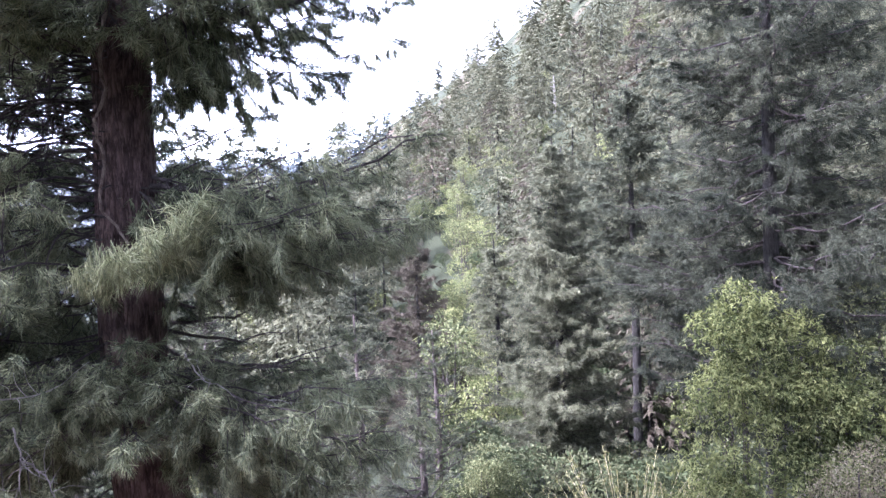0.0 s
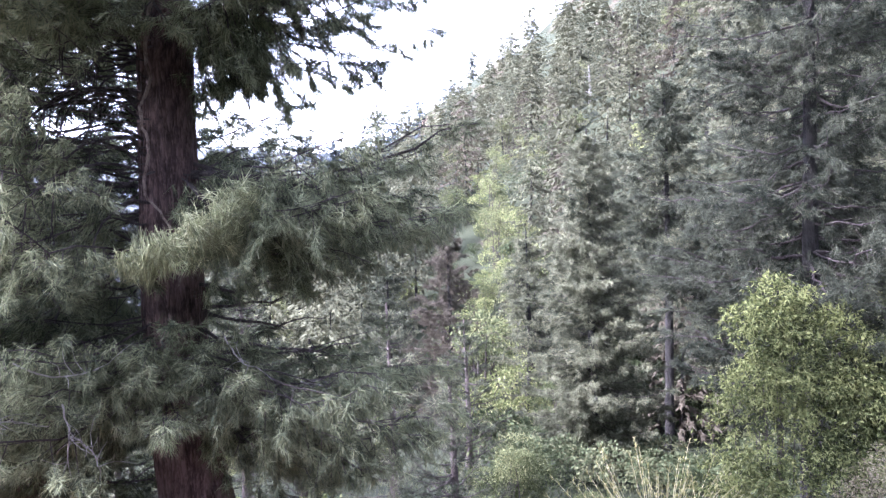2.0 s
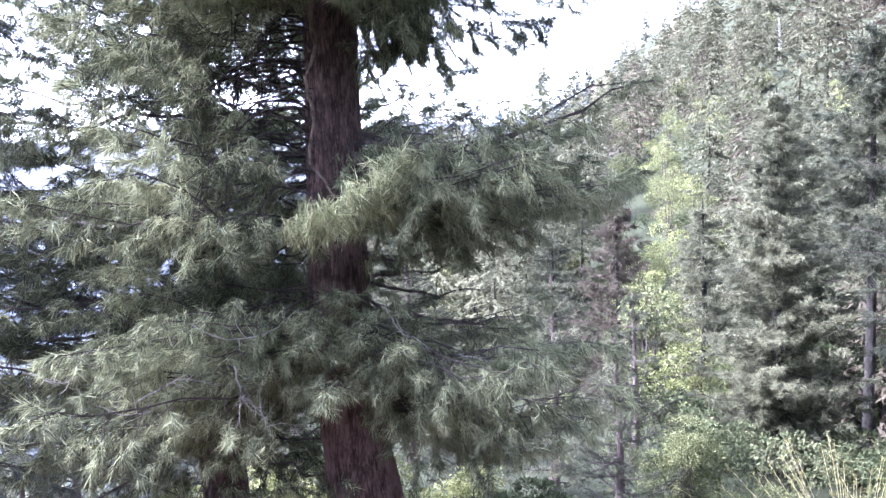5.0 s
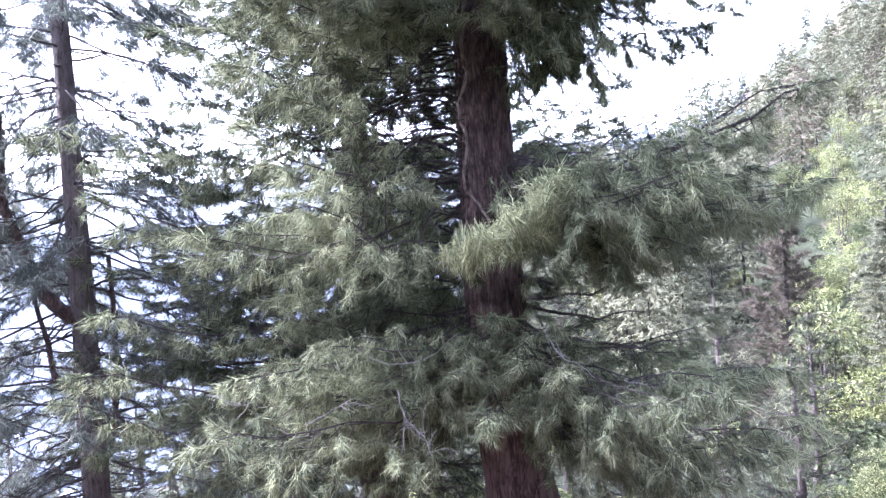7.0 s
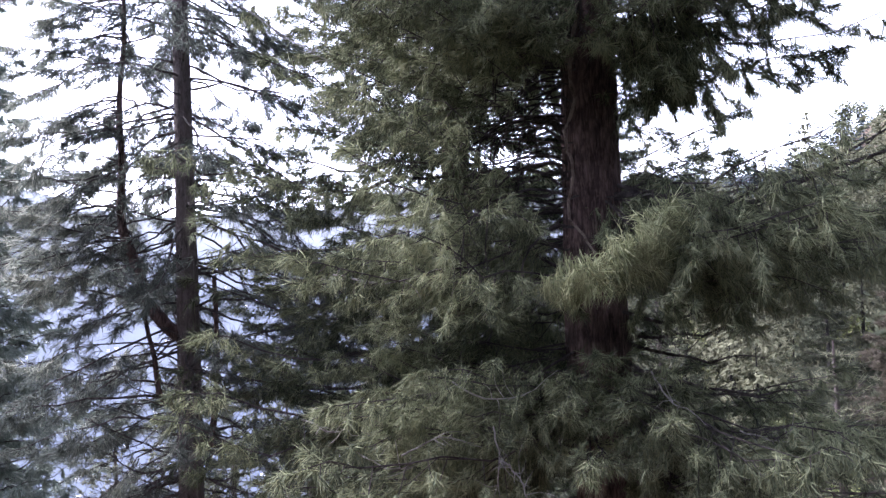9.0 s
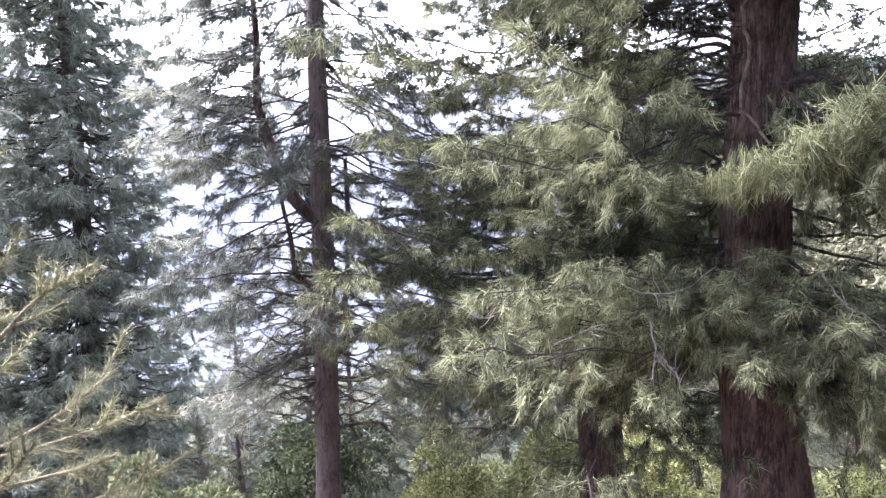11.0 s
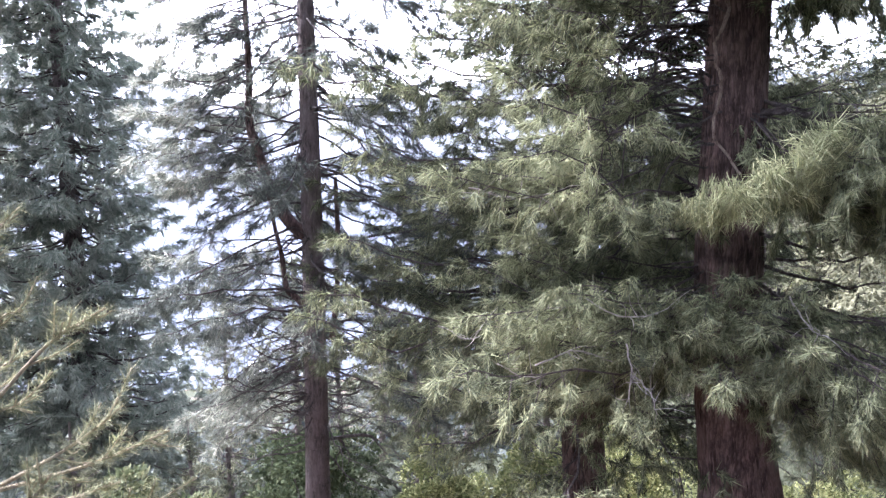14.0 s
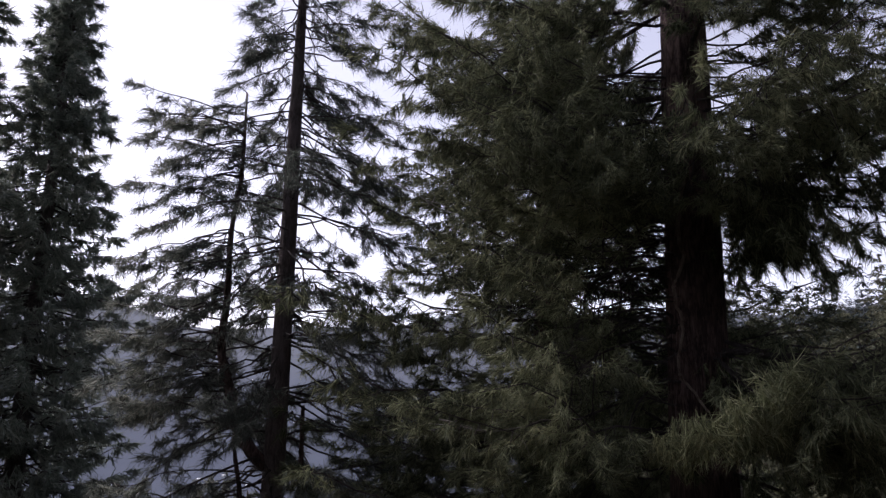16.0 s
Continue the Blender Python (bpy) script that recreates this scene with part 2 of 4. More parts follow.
def tube(points, radii, sides=6, rough=None, rs=None):
    """A tapered tube along points; rough: uneven surface."""
    p, r = np.asarray(points, dtype=float), np.asarray(radii, dtype=float)
    k = len(p)
    t = unit(np.gradient(p, axis=0))
    ref = np.where(np.abs(t[:, 2:3]) > 0.9, np.array([[1.0, 0, 0]]), np.array([[0, 0, 1.0]]))
    a = unit(np.cross(t, ref))
    b = np.cross(t, a)
    ang = np.linspace(0, 2 * np.pi, sides, endpoint=False)
    rr = np.repeat(r[:, None], sides, 1)
    if rough is not None:
        rr = rr * (1 + rough * rs.uniform(-1, 1, (k, sides)))
    v = p[:, None, :] + rr[:, :, None] * (np.cos(ang)[None, :, None] * a[:, None, :] + np.sin(ang)[None, :, None] * b[:, None, :])
    v = np.concatenate([v.reshape(-1, 3), p[-1:]])
    i, j = np.meshgrid(np.arange(k - 1), np.arange(sides), indexing="ij")
    j2 = (j + 1) % sides
    q = np.stack([i * sides + j, i * sides + j2, (i + 1) * sides + j2, (i + 1) * sides + j], -1).reshape(-1, 4)
    f = np.concatenate([q[:, [0, 1, 2]], q[:, [0, 2, 3]]])
    e = np.arange(sides)
    cap = np.stack([(k - 1) * sides + e, (k - 1) * sides + (e + 1) % sides, np.full(sides, k * sides)], -1)
    return v, np.concatenate([f, cap])


def needles(pos, way, rs, count=20, length=0.18, width=0.007, spread=0.55, droop=0.35, bend=True, flat=0.0):
    """Tufts of thin blades at pos, pointing along way and hanging a little."""
    pos, way = np.asarray(pos, dtype=float), unit(way)
    k = len(pos)
    if k == 0:
        return np.zeros((0, 3)), np.zeros((0, 3), dtype=int)
    d = way[:, None, :] + spread * rs.normal(0, 1, (k, count, 3))
    d[:, :, 2] -= droop * rs.uniform(0.2, 1.0, (k, count))
    d = unit(d)
    size = np.broadcast_to(np.asarray(length, dtype=float).reshape(-1, 1, 1), (k, 1, 1))
    ln = size * rs.uniform(0.65, 1.15, (k, count, 1))
    base = pos[:, None, :] - way[:, None, :] * size * rs.uniform(0, 0.8, (k, count, 1)) + rs.normal(0, 0.06, (k, count, 3)) * size
    side = unit(np.cross(d, rs.normal(0, 1, (k, count, 3)) * (1 - flat) + np.array([0, 0, 2.0]) * flat)) * size * (0.5 * width / np.max(length))
    if bend:
        mid = base + d * ln * 0.5
        d2 = d.copy()
        d2[:, :, 2] -= droop * 0.9
        tip = mid + unit(d2) * ln * 0.5
        v = np.stack([base, mid + side, tip, mid - side], 2).reshape(-1, 3)
        o = np.arange(k * count)[:, None] * 4
        f = np.concatenate([o + [0, 1, 2], o + [0, 2, 3]])
    else:
        tip = base + d * ln
        v = np.stack([base - side, base + side, tip], 2).reshape(-1, 3)
        f = np.arange(k * count)[:, None] * 3 + [0, 1, 2]
    return v, f


def leaves(pos, rs, length=0.09, width=0.05, way=None, spread=1.0, droop=0.4):
    """One pointed leaf, folded along its rib, at each place."""
    k = len(pos)
    d = rs.normal(0, 1, (k, 3)) * spread
    if way is not None:
        d = d + way
    d[:, 2] -= droop
    d = unit(d)
    s = unit(np.cross(d, rs.normal(0, 1, (k, 3))))
    up = np.cross(s, d)
    ln, wd = length * rs.uniform(0.6, 1.2, (k, 1)), width * rs.uniform(0.7, 1.2, (k, 1))
    mid = pos + d * ln * 0.45
    v = np.stack([pos, mid + s * wd * 0.5 + up * wd * 0.12, pos + d * ln - up * wd * 0.2, mid - s * wd * 0.5 + up * wd * 0.12], 1).reshape(-1, 3)
    o = np.arange(k)[:, None] * 4
    return v, np.concatenate([o + [0, 1, 2], o + [0, 2, 3]])


# ---------------------------------------------------------------- terrain
PROFILE_R = [0, 2, 4, 6, 7.5, 9, 12, 20, 26, 38, 70, 5000]
PROFILE_Z = [2.5, 2.4, 1.4, 0.15, -0.1, -0.85, -2.4, -3.4, -4.0, -6.8, -8, -8]
VALLEY_R = [0, 12, 35, 60, 120, 300, 900, 2000, 5000]
VALLEY_Z = [0, 0, -5, -16, -44, -120, -300, -320, -320]
CREST_AZ = [-180, -60, -35, -20, -8.5, -2.5, 2.6, 8, 12, 18, 24, 30, 180]
CREST_EL = [32, 32, 30, 25.5, 16.8, 12.4, 9.2, 5.6, 4.6, 4.2, 3.4, -4, -6]
CREST_R = [130, 130, 135, 160, 190, 220, 270, 320, 330, 330, 330, 320, 320]


def smooth(a, b, x):
    t = np.clip((x - a) / (b - a), 0, 1)
    return t * t * (3 - 2 * t)


def height(x, y):
    x, y = np.asarray(x, dtype=float), np.asarray(y, dtype=float)
    r, az = np.hypot(x, y), np.degrees(np.arctan2(-x, y))
    near = np.interp(r, PROFILE_R, PROFILE_Z)
    start = np.interp(az, [-60, -25, -8, 30], [14, 26, 36, 40])
    crest_r = np.interp(az, CREST_AZ, CREST_R)
    crest_z = EYE + crest_r * np.tan(np.radians(np.interp(az, CREST_AZ, CREST_EL)))
    t = (r - start) / (crest_r - start)
    foot = np.interp(start, PROFILE_R, PROFILE_Z)
    hill = foot + (crest_z - foot) * np.clip(t, 0, 1) - np.clip(t - 1, 0, 1.5) * 60
    right = np.where(r > start, hill, near)
    left = near + np.interp(r, VALLEY_R, VALLEY_Z)
    w = smooth(20, 34, az) * (1 - smooth(95, 130, az))
    z = right * (1 - w) + left * w
    # unseen ground behind the path, raised into a slope to cut skylight
    behind = np.maximum(smooth(95, 130, az), smooth(70, 110, -az))
    z = z * (1 - behind) + (2.5 + 0.4 * np.clip(r - 3, 0, 130)) * behind
    bumps = 0.06 * np.sin(x * 2.1 + 0.5 * y) * np.sin(y * 1.7 - 0.8) + 0.03 * np.sin(5.3 * x) * np.sin(4.7 * y + 1)
    rolls = (2.2 * np.sin(x * 0.11 + 1) * np.sin(y * 0.09) + 3.0 * np.sin(x * 0.05 + y * 0.03)) * smooth(40, 110, r)
    mound = 0.6 * np.exp(-(((x + 3.45) ** 2 + (y - 7.0) ** 2) / 2.0)) + 0.25 * np.exp(-(((x + 8.6) ** 2 + (y - 6.3) ** 2) / 0.6))
    mound = mound - 0.4 * np.exp(-(((x + 6.3) ** 2 + (y - 6.4) ** 2) / 1.6))
    return z + bumps * smooth(1.5, 3, r) + rolls + mound


def ground_at(x, y):
    return float(height(x, y))


def build_ground():
    rad = np.concatenate([np.linspace(0.3, 16, 70), np.geomspace(16.4, 4800, 80)])
    az = np.radians(np.linspace(-180, 180, 289)[:-1])
    rr, aa = np.meshgrid(rad, az, indexing="ij")
    x, y = -rr * np.sin(aa), rr * np.cos(aa)
    z = height(x, y)
    k, s = rr.shape
    v = np.stack([x, y, z], -1).reshape(-1, 3)
    v = np.concatenate([v, [[0, 0, ground_at(0, 0)]]])
    i, j = np.meshgrid(np.arange(k - 1), np.arange(s), indexing="ij")
    j2 = (j + 1) % s
    q = np.stack([i * s + j, (i + 1) * s + j, (i + 1) * s + j2, i * s + j2], -1).reshape(-1, 4)
    f = np.concatenate([q[:, [0, 2, 1]], q[:, [0, 3, 2]]])
    e = np.arange(s)
    f = np.concatenate([f, np.stack([e, (e + 1) % s, np.full(s, k * s)], -1)])
    ob = new("ground", tri_mesh("ground", v, f[:, ::-1], M_GROUND, True))
    tagged(ob, "steep forest floor of red-brown pine needles and soil", "ground", kind="structure")


build_ground()


def build_backdrop():
    """The far side of the valley: a range of hills, haze painted on as glow."""
    az = np.radians(np.linspace(-10, 115, 160))
    t = np.linspace(0, 1, 40)
    tt, aa = np.meshgrid(t, az, indexing="ij")
    r = 930 + 2870 * tt
    crest = 380 + 60 * np.sin(aa * 5.0) + 40 * np.sin(aa * 11 + 1) + 25 * np.sin(aa * 23)
    z = -330 + (crest + 330) * tt ** 0.9 + 20 * np.sin(aa * 40 + tt * 9) * tt * (1 - tt)
    k, s = r.shape
    v = np.stack([-r * np.sin(aa), r * np.cos(aa), z], -1).reshape(-1, 3)
    i, j = np.meshgrid(np.arange(k - 1), np.arange(s - 1), indexing="ij")
    q = np.stack([i * s + j, i * s + j + 1, (i + 1) * s + j + 1, (i + 1) * s + j], -1).reshape(-1, 4)
    ob = new("backdrop", tri_mesh("backdrop", v, np.concatenate([q[:, [0, 1, 2]], q[:, [0, 2, 3]]]), M_HAZE_GLOW, True))
    tagged(ob, "mountainside across the valley, blue haze painted as its glow", "mountain", kind="structure")


build_backdrop()


# ---------------------------------------------------------------- pines
def along(line, f):
    i = min(int(f * (len(line) - 1)), len(line) - 2)
    u = f * (len(line) - 1) - i
    return line[i] * (1 - u) + line[i + 1] * u, unit(line[i + 1] - line[i])


def grow_limb(rs, start, way, length, r0, wiggle=0.022, sag=0.06, lift=0.08, bare=0.3, side_len=0.42, step=0.14, tuft_step=0.09, sides=6, hang=0.0, tufts=True, twigs=True):
    """One limb from the trunk: its wood, and the places and ways of its needle tufts."""
    n = 10
    s = np.linspace(0, 1, n)
    way = unit(way)
    wig = np.cumsum(rs.normal(0, wiggle * length, (n, 3)), axis=0)
    wig -= wig[0]
    line = np.asarray(start) + way * (s * length)[:, None] + wig
    line[:, 2] += length * (-sag * np.sin(np.pi * np.minimum(s * 1.2, 1)) + lift * s ** 2.2)
    rad = r0 * (1 - 0.85 * s) + 0.002
    wood = Mesh()
    wood.add(*tube(line, rad, sides))
    pos, ways = [], []
    f = bare
    flip = 1
    while f < 0.99:
        p, d = along(line, f)
        hor = unit(np.cross(d, [0, 0, 1]))
        ln = side_len * length * (1.1 - f) * rs.uniform(0.5, 1.25) * min(1.0, 0.45 + (f - bare) * 3)
        ln = max(ln, 0.12)
        sw = unit(d * rs.uniform(0.4, 1.0) + hor * flip * rs.uniform(0.3, 1.1) + np.array([0, 0, rs.uniform(-0.45, 0.4) - hang * rs.uniform(0.3, 1.3)]))
        m = 4
        k = np.linspace(0, 1, m)
        tline = p + sw * (k * ln)[:, None]
        tline[:, 2] += ln * (-0.12 * np.sin(k * np.pi) + 0.15 * k ** 2 - 0.15 * hang * k)
        if twigs:
            wood.add(*tube(tline, np.linspace(max(0.22 * r0, 0.005), 0.003, m), 3))
        if tufts:
            kk = max(2, int(ln / tuft_step))
            for q in range(kk):
                c, _ = along(tline, min(0.3 + 0.7 * (q + rs.uniform(0, 1)) / kk, 0.999))
                off = unit(sw + rs.normal(0, 0.6, 3) + [0, 0, 0.1])
                pos.append(c + off * rs.uniform(0, 0.07))
                ways.append(off)
        flip = -flip
        f += step / length * rs.uniform(0.7, 1.3)
    if tufts:
        for q in range(4):
            pos.append(line[-1] - way * 0.05 * q)
            ways.append(unit(line[-1] - line[-2]))
    return wood, pos, ways, line


def trunk_line(top, lean, bow, n):
    s = np.linspace(0, 1, n)
    p = np.zeros((n, 3))
    p[:, 2] = s * top
    p[:, 0] = lean[0] * s * top + bow * np.sin(s * np.pi * 1.3)
    p[:, 1] = lean[1] * s * top + bow * 0.5 * np.sin(s * np.pi * 2.0)
    return p


def big_trunk(line, radius, flare, sides=40, lobe=1.0):
    """A furrowed trunk with a flared foot and root buttresses."""
    n = len(line)
    h = line[:, 2] - line[0, 2]
    rad = np.asarray(radius) * (1 + flare * np.exp(-h / 0.5))
    ang = np.linspace(0, 2 * np.pi, sides, endpoint=False)
    lobes = 1 + lobe * (0.16 * np.sin(ang * 4 + 0.7) + 0.09 * np.sin(ang * 7 + 2))[None, :] * np.exp(-h / 0.5)[:, None]
    v = np.zeros((n, sides, 3))
    for i in range(n):
        for j in range(sides):
            c, s = math.cos(ang[j]), math.sin(ang[j])
            rough = 0.05 * noise.noise(Vector((c * 3.2, s * 3.2, h[i] * 1.3))) + 0.04 * noise.noise(Vector((c * 9, s * 9, h[i] * 2.6)))
            furrow = abs(noise.noise(Vector((c * 11, s * 11, h[i] * 1.1 + 7)))) + 0.5 * abs(noise.noise(Vector((c * 23, s * 23, h[i] * 2.3))))
            r = rad[i] * lobes[i, j] * (1 + rough + 0.1 * min(furrow, 0.4))
            v[i, j] = line[i] + np.array([c * r, s * r, 0])
    i, j = np.meshgrid(np.arange(n - 1), np.arange(sides), indexing="ij")
    j2 = (j + 1) % sides
    q = np.stack([i * sides + j, i * sides + j2, (i + 1) * sides + j2, (i + 1) * sides + j], -1).reshape(-1, 4)
    return v.reshape(-1, 3), np.concatenate([q[:, [0, 1, 2]], q[:, [0, 2, 3]]])


def at_height(line, z):
    return np.array([np.interp(z, line[:, 2], line[:, 0]), np.interp(z, line[:, 2], line[:, 1]), z])


def compass(az, el=0.0):
    """A direction: az in degrees leftwards from +y, el upwards."""
    a, e = radians(az), radians(el)
    return np.array([-math.sin(a) * math.cos(e), math.cos(a) * math.cos(e), math.sin(e)])


def aim(az, el, r):
    """The point seen from the path in that direction, at the level distance r."""
    a = radians(az)
    return np.array([-0.3 - r * math.sin(a), 0.2 + r * math.cos(a), EYE + r * math.tan(radians(el))])


def curve(points, n=16):
    """A smooth line through a few points."""
    p = np.asarray(points, dtype=float)
    q = np.concatenate([2 * p[:1] - p[1:2], p, 2 * p[-1:] - p[-2:-1]])
    out = []
    for u in np.linspace(0, len(p) - 1, n):
        i = min(int(u), len(p) - 2)
        t = u - i
        a, b, c, d = q[i:i + 4]
        out.append(0.5 * (2 * b + (c - a) * t + (2 * a - 5 * b + 4 * c - d) * t * t + (3 * b - a - 3 * c + d) * t ** 3))
    return np.array(out)


def limb_part(tree, wood, mat=None, name="limb"):
    v, f = wood.arrays()
    return part(name, v, f, mat or M_LIMB, tree, smooth=True)


def crown_part(tree, pos, ways, rs, mat, name="crown", label="", **kw):
    v, f = needles(np.array(pos), np.array(ways), rs, **kw)
    return part(name, v, f, mat, tree, label)


def main_pine():
    rs = np.random.RandomState(11)
    x, y = -2.92, 7.34
    z0 = ground_at(x, y) - 0.25
    tree = thing("pine_tree", (x, y, z0), "old pine with furrowed bark on a needle-strewn mound", "tree")
    line = trunk_line(11.6, (0.0, 0.0), 0.0, 150)
    line[:, 0] = -np.interp(line[:, 2], [0, 0.4, 1.0, 1.8, 2.6, 3.6, 13.5], [0.0, 0.03, 0.11, 0.24, 0.32, 0.345, 0.36])
    rad = np.interp(line[:, 2], [0, 1.5, 4, 6, 9, 13.5], [0.4, 0.35, 0.305, 0.275, 0.225, 0.06])
    v, f = big_trunk(line, rad * 0.975, 0.4, 110)
    part("trunk", v, f, M_BARK, tree, "furrowed red-brown bark", True)
    pos, ways = [], []
    # limbs: height above the foot, azimuth, tilt, length, radius, how far the twigs hang
    limbs = [
        (4.75, -92, -4, 3.1, 0.035, 0.8), (4.62, -75, -9, 3.0, 0.021, 0.8), (4.7, -112, -7, 2.7, 0.021, 0.8),
        (4.5, -100, -12, 2.4, 0.021, 0.8), (4.6, -60, -8, 2.8, 0.021, 0.8), (4.68, -85, -9, 2.6, 0.02, 0.8), (4.6, -125, -12, 1.8, 0.02, 0.8),
        (4.65, -95, -14, 2.9, 0.02, 0.6), (4.55, -80, -16, 2.5, 0.02, 0.6), (4.6, -105, -10, 2.3, 0.02, 0.7), (4.5, -90, -20, 2.0, 0.02, 0.6), (4.6, -68, -13, 2.7, 0.02, 0.6), (4.62, -98, -5, 3.2, 0.02, 0.9),
        (6.75, -92, 2, 3.5, 0.042, 0.6), (6.85, -115, -2, 3.0, 0.021, 0.6), (6.7, -75, 4, 3.3, 0.021, 0.6), (6.6, -95, -6, 1.7, 0.021, 0.9),
        (6.5, -80, -14, 1.3, 0.025, 0.9), (6.4, -110, -12, 1.3, 0.025, 0.9), (6.9, -60, 2, 2.6, 0.021, 0.6), (7.0, -100, 4, 2.6, 0.021, 0.6), (6.9, -135, 0, 2.6, 0.021, 0.6),
        (6.2, -92, -20, 1.0, 0.02, 0.8), (6.05, -80, -26, 0.9, 0.02, 0.8), (5.9, -104, -15, 1.0, 0.02, 0.8), (5.6, -90, -22, 0.8, 0.02, 0.8), (6.3, -70, -10, 1.2, 0.02, 0.8),
        (2.75, -85, -8, 2.8, 0.021, 0.3), (2.6, -70, -10, 2.4, 0.021, 0.3), (2.65, -100, -8, 2.7, 0.021, 0.3),
    ]

    def spread_limbs(n, h, az, tilt, length, radius, hang):
        for k in range(n):
            limbs.append((h[0] + (h[1] - h[0]) * (k + rs.uniform(0, 1)) / n, rs.uniform(*az), rs.uniform(*tilt), rs.uniform(*length), radius, hang))

    # sunny side, from the low boughs to the top
    spread_limbs(34, (3.6, 9.6), (22, 165), (-8, 8), (2.3, 3.7), 0.021, 0.5)
    spread_limbs(22, (6.0, 9.0), (55, 160), (-8, 6), (2.8, 4.1), 0.026, 0.5)
    spread_limbs(18, (3.5, 6.4), (60, 165), (-10, 4), (2.4, 3.6), 0.022, 0.6)
    spread_limbs(36, (2.15, 3.35), (72, 170), (-10, 2), (1.8, 3.2), 0.024, 0.4)
    spread_limbs(18, (4.7, 6.7), (126, 176), (-12, 4), (1.8, 3.1), 0.021, 0.5)
    # low boughs that hang before the trunk, towards the path
    spread_limbs(20, (2.55, 3.15), (140, 262), (-12, -2), (1.0, 1.9), 0.02, 0.3)
    # the band of boughs that crosses the trunk higher up
    spread_limbs(9, (6.4, 7.1), (135, 265), (-10, 2), (1.3, 2.4), 0.022, 0.8)
    # the shaded side: three tiers of hanging boughs
    spread_limbs(18, (4.35, 4.85), (-130, -54), (-14, -1), (1.6, 3.2), 0.022, 1.0)
    spread_limbs(24, (2.1, 3.0), (-128, -56), (-14, -3), (1.5, 2.9), 0.022, 0.8)
    spread_limbs(13, (6.3, 7.6), (-125, -52), (-12, 2), (1.5, 3.3), 0.022, 1.2)
    spread_limbs(24, (7.6, 9.4), (-140, -40), (-6, 8), (2.2, 3.6), 0.022, 0.5)
    for k in range(18):
        h = 7.2 + 4.2 * (k + 0.5) / 18
        limbs.append((h, rs.uniform(-180, 180), rs.uniform(-2, 12), 2.6 * (1 - (h - 7) / 5) + 0.4, 0.032, 0.3))
    # strands that hang from the upper tier beside the trunk
    for k in range(22):
        o = rs.uniform(0.25, 0.9)
        wood, p, w, _ = grow_limb(rs, at_height(line, 6.45 + 0.05 * o) + compass(-92 + rs.uniform(-30, 30)) * o, compass(rs.uniform(-150, -30), rs.uniform(-85, -55)), rs.uniform(0.5, 1.45 - 0.5 * o), 0.008, bare=0.05, hang=0.6, step=0.09, tuft_step=0.08, side_len=0.3)
        limb_part(tree, wood)
        pos += p
        ways += w
    for k, (h, az, el, ln, r, hang) in enumerate(limbs):
        open_part = 4.8 < h < 6.3 and 40 < az < 175
        if open_part and k % 2 and az < 122:
            continue
        r = r if r > 0.03 else (0.35 if open_part else 0.5) * r
        wood, p, w, _ = grow_limb(rs, at_height(line, h), compass(az, el), ln, r, bare=0.55 if open_part else 0.2, hang=hang, step=0.12, tuft_step=0.085)
        limb_part(tree, wood)
        pos += p
        ways += w
    crown_part(tree, pos, ways, rs, M_NEEDLE, count=25, length=0.155, width=0.0088, spread=0.55, droop=1.0, bend=False)
    # dead limbs that arch down from the open part of the trunk
    for k in range(30):
        h, az, ln = rs.uniform(4.3, 6.6), 112 + rs.uniform(-42, 55), rs.uniform(0.8, 1.7)
        a, d = at_height(line, h), compass(az, rs.uniform(8, 40))
        end = a + d * ln + [0, 0, -ln * rs.uniform(0.5, 1.0)]
        arch = curve([a, a + d * 0.45 * ln, (a + d * 0.85 * ln + end) / 2 + [0, 0, 0.06], end], 12)
        wood = Mesh()
        wood.add(*tube(arch + rs.normal(0, 0.012, arch.shape), np.linspace(0.019, 0.005, 12), 5))
        for q in range(6):
            p, w = along(arch, rs.uniform(0.25, 0.95))
            e = p + unit(w + rs.normal(0, 0.7, 3) + [0, 0, -0.5]) * rs.uniform(0.15, 0.5)
            wood.add(*tube(curve([p, (p + e) / 2 + rs.normal(0, 0.03, 3), e], 5), np.linspace(0.006, 0.002, 5), 3))
        limb_part(tree, wood, None, "dead_limb")
    for h, az, el, ln in ((6.25, 110, 4, 2.2), (3.5, -90, -4, 1.7), (3.4, -70, -10, 1.5), (3.6, -105, -2, 1.9), (3.25, -95, -14, 1.7), (3.0, -85, -10, 2.0), (4.85, -93, 3, 2.8), (4.2, 112, 22, 1.4), (3.9, 96, 24, 1.3)):
        wood, *_ = grow_limb(rs, at_height(line, h), compass(az, el), ln, 0.022, bare=0.15, step=0.1, tufts=False)
        limb_part(tree, wood, None, "dead_limb")
    side = compass(112)
    bough = curve([at_height(line, 6.1), at_height(line, 6.14) + side * 0.6, at_height(line, 6.08) + side * 1.2, at_height(line, 5.98) + side * 1.55, at_height(line, 5.6) + side * 1.72, at_height(line, 5.25) + side * 1.7], 18)
    part("dead_limb", *tube(bough, np.linspace(0.042, 0.012, 18), 7, 0.1, rs), M_LIMB, tree, smooth=True)
    # pale bare twigs that stand out before the low boughs
    foot = np.array([x, y, z0])
